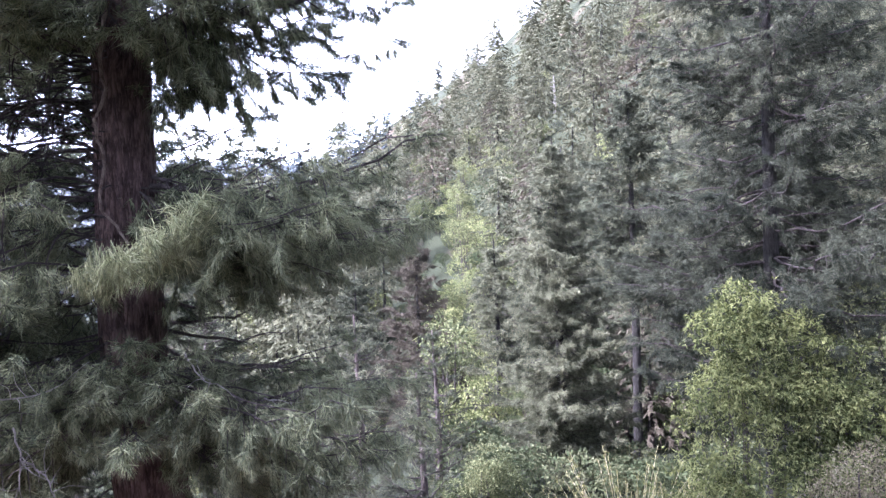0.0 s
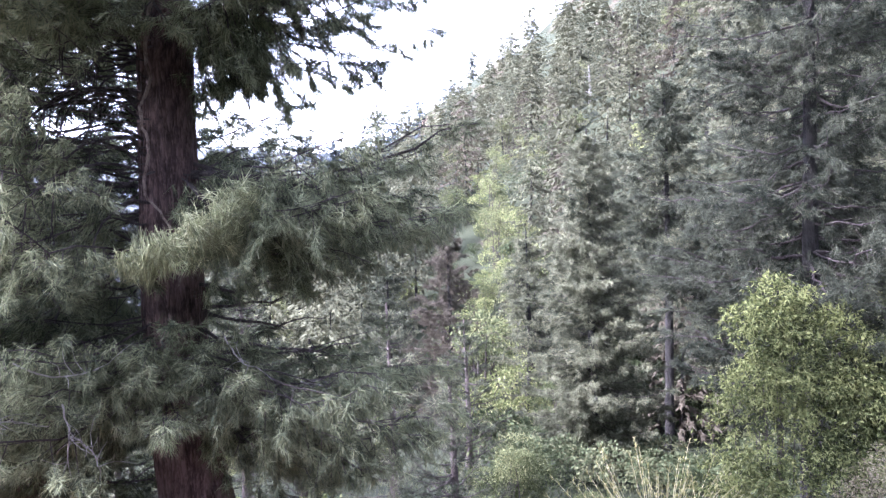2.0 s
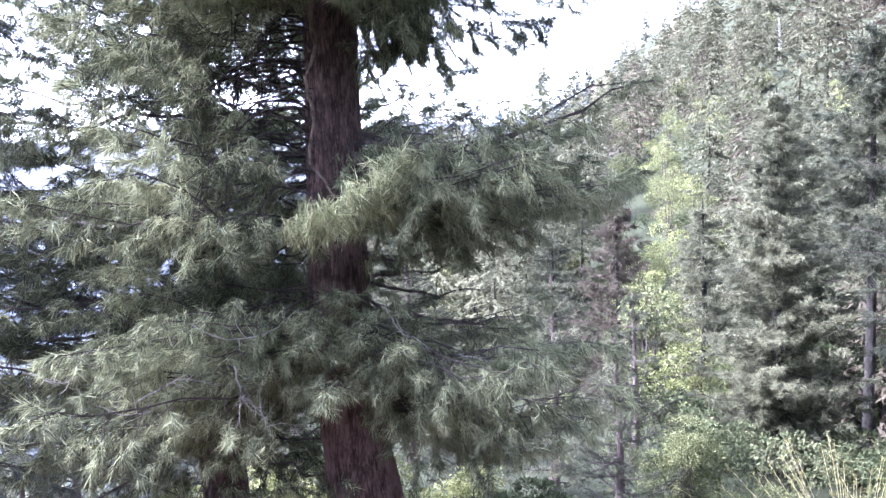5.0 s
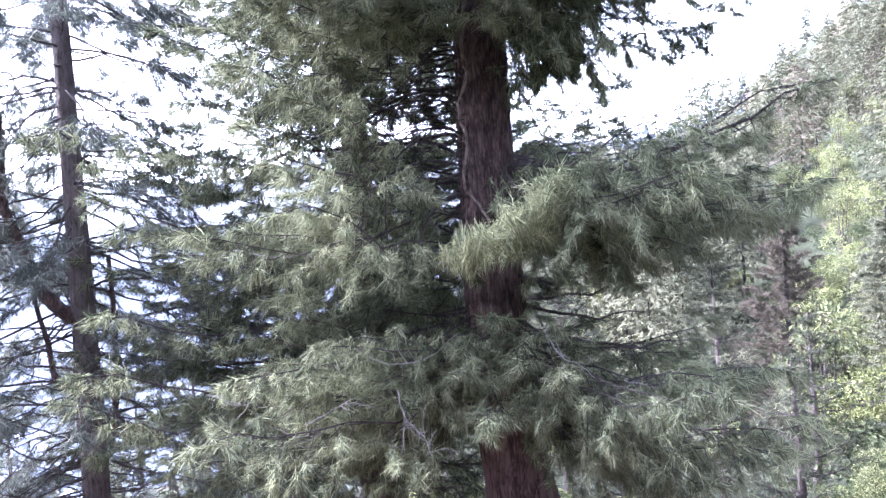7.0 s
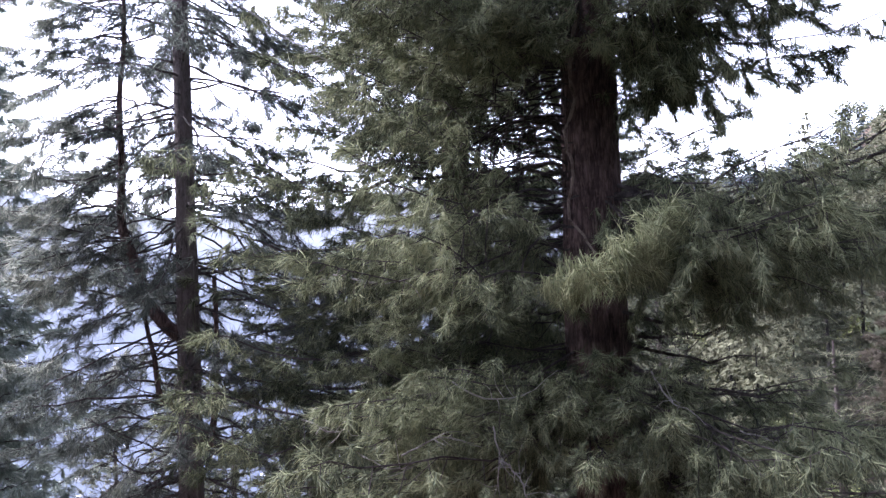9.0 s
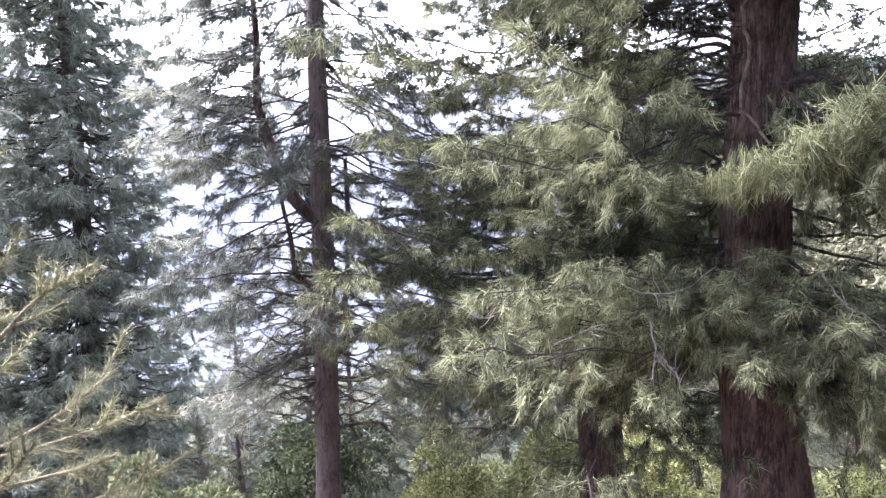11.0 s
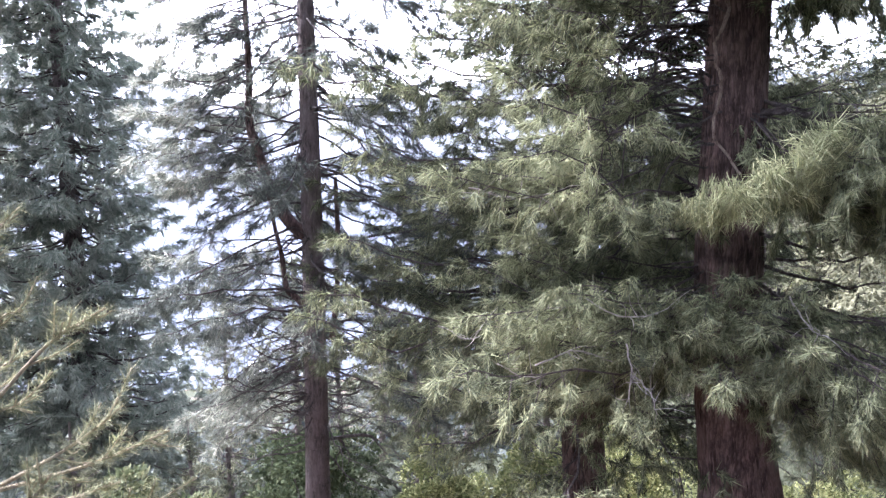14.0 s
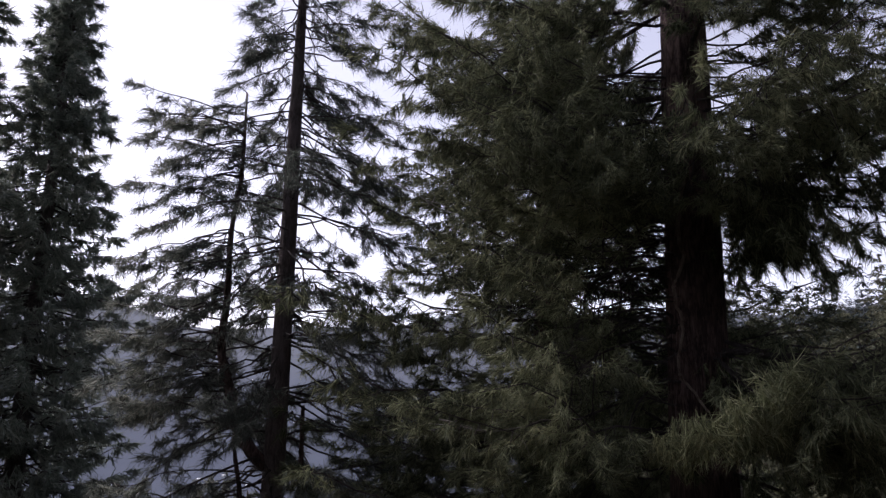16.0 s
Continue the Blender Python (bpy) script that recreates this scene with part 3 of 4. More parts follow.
    for points in (((33.5, -9.3, 6.4), (31, -10.6, 6.3), (28, -10.4, 6.5), (25.5, -8.6, 6.9)), ((18.6, -8.6, 6.8), (17.3, -10.6, 6.5), (15.2, -11.8, 6.5)), ((37.5, -14.6, 6.2), (34.5, -13.4, 6.2), (31.5, -14.2, 6.3)),
                   ((30.5, -12.6, 6.2), (30.0, -15.2, 6.1), (30.6, -18.0, 6.1)), ((30.0, -15.0, 6.1), (28.6, -16.2, 6.1), (28.0, -17.8, 6.1)), ((41, -14.2, 6.4), (38.5, -15.5, 6.3), (36.5, -15.4, 6.3)),
                   ((42.5, -0.8, 6.9), (38.5, -1.7, 6.8), (33.5, -0.6, 6.9)), ((12.8, -12.6, 6.8), (10.5, -13.0, 6.8), (8.4, -13.2, 6.9)), ((45, -11.5, 6.6), (43.0, -12.6, 6.6), (41.2, -12.2, 6.5)), ((49, 19, 7.0), (45, 16.5, 6.9), (41, 14.8, 6.9))):
        p = curve([aim(*q) for q in points], 10) - foot
        wood = Mesh()
        wood.add(*tube(p + rs.normal(0, 0.008, p.shape), np.linspace(0.009, 0.004, 10), 5))
        for q in range(7):
            a, w = along(p, rs.uniform(0.1, 0.95))
            e = a + unit(w * rs.uniform(-1, 1) + rs.normal(0, 0.6, 3)) * rs.uniform(0.1, 0.35)
            wood.add(*tube(curve([a, (a + e) / 2 + rs.normal(0, 0.02, 3), e], 5), np.linspace(0.005, 0.002, 5), 3))
        limb_part(tree, wood, M_SNAG, "bare_twig")
    # the spray hanging across the front of the trunk, sunlight painted in its colour
    pos, ways = [], []
    axis = curve([aim(25.4, -2.4, 6.7), aim(23.5, -1.5, 6.5), aim(21, -0.7, 6.4), aim(18.6, 1.0, 6.4), aim(16.5, 3.1, 6.5)], 40) - foot
    root = curve([at_height(line, 4.0), (at_height(line, 4.0) + axis[14]) / 2 + [0, 0, 0.1], axis[14]], 8)
    wood = Mesh()
    wood.add(*tube(root, np.linspace(0.03, 0.018, 8), 6))
    wood.add(*tube(axis, 0.004 + 0.012 * np.sin(np.linspace(0.3, 2.9, 40)), 5))
    for k in range(280):
        u = rs.uniform(0, 1) ** 0.85
        p, w = along(axis, min(u, 0.99))
        out = w * (1 if u > 0.3 else -1)
        off = rs.normal(0, 1, 3) * [0.05, 0.12, 0.075]
        if k % 4 == 0:
            wood.add(*tube(np.linspace(p, p + off + out * 0.05, 3), [0.004, 0.003, 0.002], 3))
        pos.append(p + off + out * 0.05)
        ways.append(unit(out * 0.35 + rs.normal(0, 0.55, 3) + [0, 0, 0.1]))
    limb_part(tree, wood)
    crown_part(tree, pos, ways, rs, M_NEEDLE_SUNLIT, "spray", "hanging needles painted pale yellow-green as sunlit", count=22, length=0.2, width=0.0085, spread=0.4, droop=2.0, bend=False)
    # bare climbing stem on the bark
    vine = curve([aim(23.3, 17.5, 7.1), aim(23.9, 14.0, 7.08), aim(23.6, 11.5, 7.05), aim(24.4, 9.2, 7.05), aim(23.9, 6.5, 7.0), aim(24.3, 3.4, 7.0), aim(23.2, 1.5, 6.95), aim(22.4, 0.2, 6.75)], 40) - foot
    vine += np.random.RandomState(3).normal(0, 0.006, vine.shape)
    part("climbing_stem", *tube(vine, np.linspace(0.02, 0.011, 40), 6), M_TWIG, tree, "thin bare climbing stem", True)


# paler copy of the pine needles with the sunlight put into the colour
M_NEEDLE_SUNLIT = foliage("needles_sunlit", (0.111, 0.12, 0.0659), (0.277, 0.294, 0.163), (0.462, 0.472, 0.272), 2.0, 0.45)
main_pine()


def pine(name, at, label, h, r, seed, limb_from, spread, mat, bark_mat, count=12, length=0.26, width=0.014, whorl=0.55, per=4, tilt=(-8, 8),
         lean=(0, 0), bow=0.05, step=0.24, tuft=0.16, group="", flare=0.25, fill=1.0, sag=0.06, lift=0.08, hang=0.2, shape=(0.7, 1.0, 0.8, 0.12), droop=0.4, dead=0, sink=0.15, bare=0.2, thick=1.0, twigs=True, spread_needles=0.55, shy=0.0):
    rs = np.random.RandomState(seed)
    x, y = at
    z0 = ground_at(x, y) - sink
    tree = thing(name, (x, y, z0), label, "tree", group)
    line = trunk_line(h, lean, bow, 40)
    rad = np.interp(line[:, 2], [0, h * 0.3, h * 0.7, h], [r, r * 0.85, r * 0.5, 0.02])
    part("trunk", *big_trunk(line, rad, flare, 48 if twigs else 16, 0.6), bark_mat, tree, smooth=True)
    pos, ways = [], []
    z = limb_from
    while z < h - 0.2:
        for q in range(per):
            if rs.uniform() > fill:
                continue
            zz = min(z + rs.uniform(-0.4, 0.4) * whorl, h - 0.1)
            az = rs.uniform(-180, 180)
            if abs((az - 233 + 180) % 360 - 180) < 55 and rs.uniform() < shy:
                continue
            g = (zz - limb_from) / (h - limb_from)
            ln = spread * np.interp(g, [0, 0.15, 0.5, 1.0], shape) * rs.uniform(0.55, 1.15)
            wood, p, w, _ = grow_limb(rs, at_height(line, max(zz, 0.2)), compass(az, rs.uniform(*tilt)), ln,
                                      (0.012 + 0.007 * ln) * thick, bare=bare, step=step, tuft_step=tuft, sides=5, sag=sag, lift=lift, hang=hang, twigs=twigs)
            limb_part(tree, wood)
            pos += p
            ways += w
        z += whorl
    for q in range(dead):
        zz = rs.uniform(0.55, 1.6) * limb_from
        wood, *_ = grow_limb(rs, at_height(line, zz), compass(rs.uniform(-180, 180), rs.uniform(-30, 20)), spread * rs.uniform(0.3, 0.7), 0.014, bare=0.15, step=0.14, tufts=False, sides=4)
        limb_part(tree, wood, None, "dead_limb")
    v, f = needles(np.array(pos), np.array(ways), rs, count=count, length=length, width=width, droop=droop, spread=spread_needles, bend=False)
    part("crown", v, f, mat, tree)
    return tree, line, rs


# the slender pine with a side stem, on the edge of the slope
def slender_pine():
    x, y = -8.95, 6.5
    tree, line, rs = pine("pine_tree", (x, y), "slender sparse pine with dead twigs and a curved side stem", 15, 0.18, 21, 3.2, 2.6, M_NEEDLE_THIN, M_BARK_THIN,
                          count=18, length=0.2, width=0.0095, whorl=0.26, per=8, tilt=(-34, 12), step=0.1, tuft=0.085, fill=0.95, bow=0.03, dead=60, hang=0.45, droop=0.6, flare=0.6, shape=(0.8, 1.0, 0.75, 0.1), shy=0.75, bare=0.42, sag=-0.03, lift=-0.05, thick=0.6)
    foot = np.array([x, y, ground_at(x, y) - 0.15])
    left = compass(53 + 90)
    # side stem: leaves the trunk to one side, bends and turns upwards
    stem = curve([np.array([x, y, 0]) + left * o + [0, 0, z] for o, z in ((0.05, 3.15), (0.3, 3.38), (0.52, 3.75), (0.66, 4.25), (0.8, 4.75), (0.78, 5.5), (0.8, 6.4), (0.72, 7.4), (0.74, 8.6))], 34) - foot
    part("side_stem", *tube(stem, np.interp(np.linspace(0, 1, 34), [0, 0.25, 0.5, 1], [0.1, 0.085, 0.06, 0.015]), 9, 0.08, rs), M_BARK, tree, smooth=True)
    thin = curve([np.array([x, y, 0]) + left * o + [0, 0, z] for o, z in ((0.05, 2.05), (0.22, 2.25), (0.36, 2.4), (0.42, 2.9), (0.52, 3.4), (0.56, 3.9))], 16) - foot
    part("side_stem", *tube(thin, np.linspace(0.055, 0.02, 16), 7, 0.08, rs), M_BARK, tree, smooth=True)
    other = curve([np.array([x, y, 0]) - left * o + [0, 0.2, z] for o, z in ((0.12, 1.6), (0.2, 2.2), (0.24, 3.0), (0.22, 4.0))], 14) - foot
    part("side_stem", *tube(other, np.linspace(0.05, 0.03, 14), 7, 0.08, rs), M_BARK, tree, smooth=True)
    pos, ways = [], []
    for q in range(90):
        p, d = along(stem, rs.uniform(0.22, 0.98))
        wood, pp, ww, _ = grow_limb(rs, p, compass(105 + rs.uniform(-75, 75), rs.uniform(-26, 16)), rs.uniform(0.8, 1.9), 0.012, bare=0.5, step=0.11, tuft_step=0.085, sides=4, hang=0.4, sag=-0.04, lift=-0.05)
        limb_part(tree, wood)
        pos += pp
        ways += ww
    for q in range(24):
        wood, pp, ww, _ = grow_limb(rs, at_height(line, rs.uniform(2.2, 5.2)), compass(105 + rs.uniform(-75, 75), rs.uniform(-30, 0)), rs.uniform(1.3, 2.3), 0.012, bare=0.5, step=0.11, tuft_step=0.085, sides=4, hang=0.5, sag=-0.04, lift=-0.05)
        limb_part(tree, wood)
        pos += pp
        ways += ww
    crown_part(tree, pos, ways, rs, M_NEEDLE_THIN, "side_crown", count=18, length=0.2, width=0.0105, bend=False, droop=0.6)
    # broken bough low on the trunk, bent down at its end
    a = np.array([x, y, 0.05]) - left * 0.2 - foot
    for points, r in ((((0, 0), (0.35, 0.03), (0.62, 0.0), (0.75, -0.15), (0.88, -0.32)), 0.03), (((0.12, 0.02), (0.22, -0.12), (0.1, -0.3), (0.14, -0.5)), 0.022), (((0.2, -0.1), (0.3, -0.28), (0.27, -0.45)), 0.012)):
        p = curve([a - left * o + [0, 0, z] for o, z in points], 12)
        wood = Mesh()
        wood.add(*tube(p, np.linspace(r, 0.3 * r, 12), 6, 0.15, rs))
        limb_part(tree, wood, None, "dead_limb")


slender_pine()
pine("pine_tree", (-5.27, 8.35), "pine with dark furrowed bark behind the old pine", 11.5, 0.3, 31, 2.5, 3.6, M_NEEDLE, M_BARK, lean=(-0.045, 0.0), shape=(0.9, 1.0, 0.95, 0.2),
     count=22, length=0.165, width=0.0105, whorl=0.36, per=8, tilt=(-10, 4), step=0.14, tuft=0.105, hang=0.4, droop=0.8, dead=3, bare=0.12, thick=0.6, bow=-0.12)
# tall dark conifers on the valley side
pine("conifer_tree", (-22.5, 8.3), "tall dark conifer with dense hanging branches on the valley slope", 25, 0.3, 41, 1.0, 4.1, M_NEEDLE_HAZED, M_BARK_THIN, spread_needles=0.45,
     count=13, length=0.34, width=0.036, whorl=0.4, per=14, tilt=(-24, -6), step=0.3, tuft=0.22, hang=0.5, droop=0.9, shape=(1.0, 0.95, 0.6, 0.1), twigs=False, bare=0.3, lift=0.16)
pine("conifer_tree", (-23.2, 5.8), "tall dark conifer with an open top on the valley slope", 25, 0.3, 42, 3.0, 3.4, M_NEEDLE_HAZED, M_BARK_THIN, spread_needles=0.45,
     count=14, length=0.34, width=0.036, whorl=0.5, per=8, tilt=(-20, 0), step=0.36, tuft=0.25, hang=0.4, droop=0.9, twigs=False, bare=0.3)
# the group of pines at the foot of the hillside
GROUP = "pines below the hillside"
SOFT = dict(group=GROUP, thick=0.5, twigs=False, spread_needles=0.5, droop=0.55)
pine("forest_pine", (6.5, 24.6), "tall straight pine with a bare lower trunk among shrubs", 13.2, 0.16, 51, 6.0, 2.2, M_NEEDLE_RIGHT, M_BARK_GREY, count=18, length=0.24, width=0.024, whorl=0.36, per=9, step=0.2, tuft=0.14, bare=0.08, **SOFT)
pine("forest_pine", (3.35, 21.4), "bushy grey-green pine with needles down to the shrubs", 10.6, 0.16, 52, 0.6, 2.1, M_NEEDLE_RIGHT, M_BARK_GREY, count=20, length=0.21, width=0.02, whorl=0.32, per=11, step=0.17, tuft=0.12, bare=0.06, shape=(0.85, 1.0, 0.9, 0.15), **SOFT)
pine("forest_pine", (6.25, 13.7), "large dark pine with layered drooping branches", 17, 0.17, 53, 3.3, 3.3, M_NEEDLE_SHADE, M_BARK_GREY, count=25, length=0.17, width=0.0135, whorl=0.5, per=10, tilt=(-10, 5), step=0.17, tuft=0.11, group=GROUP, hang=0.3, bare=0.08, thick=0.7, droop=0.6)
pine("forest_pine", (9.2, 17.6), "pine with a grey bare trunk behind the dark pine", 17, 0.15, 54, 4.2, 3.0, M_NEEDLE_RIGHT, M_BARK_GREY, count=16, length=0.23, width=0.024, whorl=0.45, per=8, step=0.22, tuft=0.16, bare=0.1, **SOFT)
pine("forest_pine", (-1.35, 33), "brownish pine with thin twigs below the slope", 10, 0.15, 55, 1.0, 2.6, M_BROWN, M_BARK_GREY, count=14, length=0.28, width=0.03, whorl=0.4, per=8, step=0.27, tuft=0.19, bare=0.08, **SOFT)
pine("forest_pine", (-4.6, 36), "grey-green young pine below the slope", 9, 0.15, 56, 0.8, 2.6, M_NEEDLE_RIGHT, M_BARK_GREY, count=13, length=0.28, width=0.03, whorl=0.4, per=8, step=0.27, tuft=0.19, **SOFT)
pine("forest_pine", (2.1, 30), "slim grey-green pine beside the bright shrubs", 9, 0.15, 57, 0.8, 2.0, M_NEEDLE_RIGHT, M_BARK_GREY, count=13, length=0.28, width=0.03, whorl=0.4, per=8, step=0.25, tuft=0.18, **SOFT)
pine("forest_pine", (10.2, 26), "grey-green pine behind the bare trunk", 17, 0.2, 58, 2.0, 3.4, M_NEEDLE_RIGHT, M_BARK_GREY, count=13, length=0.28, width=0.034, whorl=0.42, per=9, step=0.27, tuft=0.19, bare=0.1, **SOFT)
pine("forest_pine", (13.5, 24), "tall grey-green pine at the foot of the hillside", 18, 0.2, 59, 2.0, 3.4, M_NEEDLE_RIGHT, M_BARK_GREY, count=13, length=0.28, width=0.034, whorl=0.42, per=9, step=0.27, tuft=0.19, bare=0.1, **SOFT)
pine("forest_pine", (4.9, 29), "tall pine in the second row below the hillside", 12.5, 0.2, 60, 1.2, 2.9, M_NEEDLE_RIGHT, M_BARK_GREY, count=13, length=0.28, width=0.032, whorl=0.4, per=9, step=0.27, tuft=0.19, bare=0.08, **SOFT)


# ---------------------------------------------------------------- hillside forest
def conifer_mesh(rs, h, w, levels, per, blade, count, steps=(0.3, 0.55, 0.78, 1.0), fine=True):
    """A far conifer's crown: tiers of hanging sprays ragged in outline."""
    pos, ways, size = [], [], []
    for i in range(levels):
        g = ((i + rs.uniform(0, 0.8)) / levels) ** 0.85
        ln = w * np.interp(g, [0, 0.12, 0.6, 0.9, 1], [0.75, 1.0, 0.7, 0.36, 0.1])
        for q in range(max(3, int(per * (1.15 - 0.7 * g)))):
            a = rs.uniform(0, 2 * np.pi)
            d = np.array([math.cos(a), math.sin(a), rs.uniform(-0.45, -0.05)])
            z = min(h * (0.08 + 0.92 * g) + rs.uniform(-0.3, 0.3) * h / levels, h)
            reach = ln * rs.uniform(0.55, 1.15)
            for u in steps:
                size.append(blade * (1.1 - 0.35 * g))
                pos.append(np.array([0, 0, z]) + d * reach * u * rs.uniform(0.85, 1.1))
                ways.append(d)
    v, f = needles(np.array(pos), np.array(ways), rs, count=count, length=np.array(size), width=blade * 0.38, spread=0.5, droop=0.7, bend=False, flat=0.5)
    if fine:
        return v, f
    fans = Mesh()
    tiers = int(levels * 1.5)
    for i in range(tiers):
        g = (i + rs.uniform(0, 0.6)) / tiers
        z, ln = h * (0.08 + 0.92 * g), w * np.interp(g, [0, 0.12, 0.6, 0.9, 1], [0.75, 1.0, 0.7, 0.36, 0.1])
        for q in range(6):
            a, reach, lift, half = rs.uniform(0, 6.28), ln * rs.uniform(0.28, 1.0), rs.uniform(-0.15, 0.25), rs.uniform(0.3, 0.55)
            ring = [(0.05, a, -0.04), (0.62, a - half, -0.2), (0.95, a - 0.35 * half, -0.42), (0.72, a, -0.2), (1.05, a + 0.4 * half, -0.5), (0.6, a + half, -0.25)]
            fans.add([[reach * u * math.cos(b), reach * u * math.sin(b), z + reach * (d + lift * u)] for u, b, d in ring], [[0, 1, 2], [0, 2, 3], [0, 3, 4], [0, 4, 5]])
    fv, ff = fans.arrays()
    return np.concatenate([v, fv]), np.concatenate([f, ff + len(v)])


def forest_spots(rs, r0, r1, az0, az1, gap, keep=1.0):
    """Loose rows of spots, about gap apart."""
    r, out = r0, []
    while r < r1:
        g = gap(r)
        steps = max(1, int(radians(az1 - az0) * r / g))
        for i in range(steps):
            if rs.uniform() < keep:
                a = radians(az0 + (az1 - az0) * (i + rs.uniform(0, 1)) / steps)
                q = r + rs.uniform(-0.5, 0.5) * g
                out.append((-q * math.sin(a), q * math.cos(a)))
        r += g * 0.85
    return out


def hillside_forest():
    rs = np.random.RandomState(71)
    looks = [(M_FIR, "grey-green conifer on the steep hillside"), (M_FIR, "slim conifer with hanging branches on the steep hillside"), (M_NEEDLE_RIGHT, "dark conifer on the steep hillside"),
             (M_BROWN, "brownish thin conifer on the steep hillside"), (M_FIR, "short conifer on the steep hillside")]
    dims = [(12, 2.9), (14.5, 2.7), (11, 3.1), (9.5, 2.6), (6.5, 2.3)]
    kinds = []
    for (mat, label), (h, w) in zip(looks, dims):
        tree = thing("hillside_conifer", (0, 0, 0), label, "tree", "conifers on the hillside")
        p = np.stack([0.1 * np.sin(np.linspace(0, 3, 8)), 0 * np.linspace(0, 1, 8), np.linspace(-0.6, h * 0.5, 8)], -1)
        part("trunk", *tube(p, np.linspace(0.17, 0.015, 8), 6), M_BARK_GREY, tree, smooth=True)
        part("crown", *conifer_mesh(rs, h, w, int(h * 2.0), 9, 0.4, 5), mat, tree)
        kinds.append(tree)
    spots = forest_spots(rs, 40, 110, -42, 30, lambda r: 3.5 + r * 0.02, 0.88)
    spots += forest_spots(rs, 29, 40, -44, -14, lambda r: 4.2, 0.85)
    spots = [p for p in spots if not (-0.055 < p[0] / p[1] - 0.012 * math.sin(p[1] * 0.15) < 0.075 and p[1] < 75)]
    spots = [p for p in spots if not (p[1] < 88 and abs(math.degrees(math.atan2(p[0], p[1])) - 9.2) < 1.1)]
    spots.sort(key=lambda p: math.hypot(*p))
    first = set()
    for n, (x, y) in enumerate(spots[:260]):
        k = int(rs.choice(5, p=[0.3, 0.25, 0.2, 0.12, 0.13]))
        m = pose(x, y, ground_at(x, y), rs.uniform(-3, 3), rs.uniform(-3, 3), rs.uniform(0, 360)) @ Matrix.Diagonal((*[rs.uniform(0.75, 1.2)] * 3, 1))
        if k in first:
            ob = copy_thing(kinds[k], m)
            ob.matrix_basis = m
        else:
            kinds[k].matrix_basis = m
            first.add(k)
    rest = spots[260:] + forest_spots(rs, 110, 345, -36, 30, lambda r: 5.0 + r * 0.02, 0.9) + [p for p in forest_spots(rs, 46, 420, 30, 86, lambda r: 4.4 + r * 0.045, 0.85) if not (math.hypot(*p) < 70 and -2.3 < p[0] / p[1] < -1.4)]
    base = [conifer_mesh(rs, h * 1.05, w * 0.95, int(h * 1.1), 4, 0.6, 3, (0.9,), False) for h, w in dims]
    woods, far = Mesh(), Mesh()
    # unseen trees to the right and behind the path, added to block skylight
    rest += forest_spots(rs, 13, 60, -155, -62, lambda r: 4.0 + r * 0.06, 0.85)
    for x, y in rest:
        v, f = base[int(rs.choice(5))]
        s, a = rs.uniform(0.7, 1.25), rs.uniform(0, 6.28)
        c, q = math.cos(a) * s, math.sin(a) * s
        vv = np.stack([v[:, 0] * c - v[:, 1] * q + x, v[:, 0] * q + v[:, 1] * c + y, v[:, 2] * s + ground_at(x, y)], -1)
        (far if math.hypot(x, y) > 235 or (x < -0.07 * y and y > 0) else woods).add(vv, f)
    for mesh, mat, label in ((woods, M_FIR, "dense conifer forest on the upper hillside, and unseen trees added to block skylight"), (far, M_FIR_FAR_HAZE, "conifers along the far ridge, distance haze painted as a bluish tint")):
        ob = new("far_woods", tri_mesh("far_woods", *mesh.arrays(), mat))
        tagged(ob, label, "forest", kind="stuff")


hillside_forest()


def dead_snag():
    x, y = 14.3, 88.8
    z = ground_at(x, y)
    snag = thing("dead_tree", (x, y, z), "bleached bare dead trunk standing on the hillside", "tree")
    top = EYE + 19.5 - z
    s = np.linspace(0, 1, 12)
    p = np.stack([0.08 * np.sin(s * 4), 0.0 * s, -0.5 + (top + 0.5) * s], -1)
    part("trunk", *tube(p, np.linspace(0.24, 0.08, 12), 8), M_SNAG, snag, smooth=True)
    rs = np.random.RandomState(5)
    for i in range(6):
        w, *_ = grow_limb(rs, p[-3 - i % 6], compass(rs.uniform(0, 360), 20), 1.2, 0.05, tufts=False, step=0.4)
        limb_part(snag, w, M_SNAG, "dead_limb")


dead_snag()


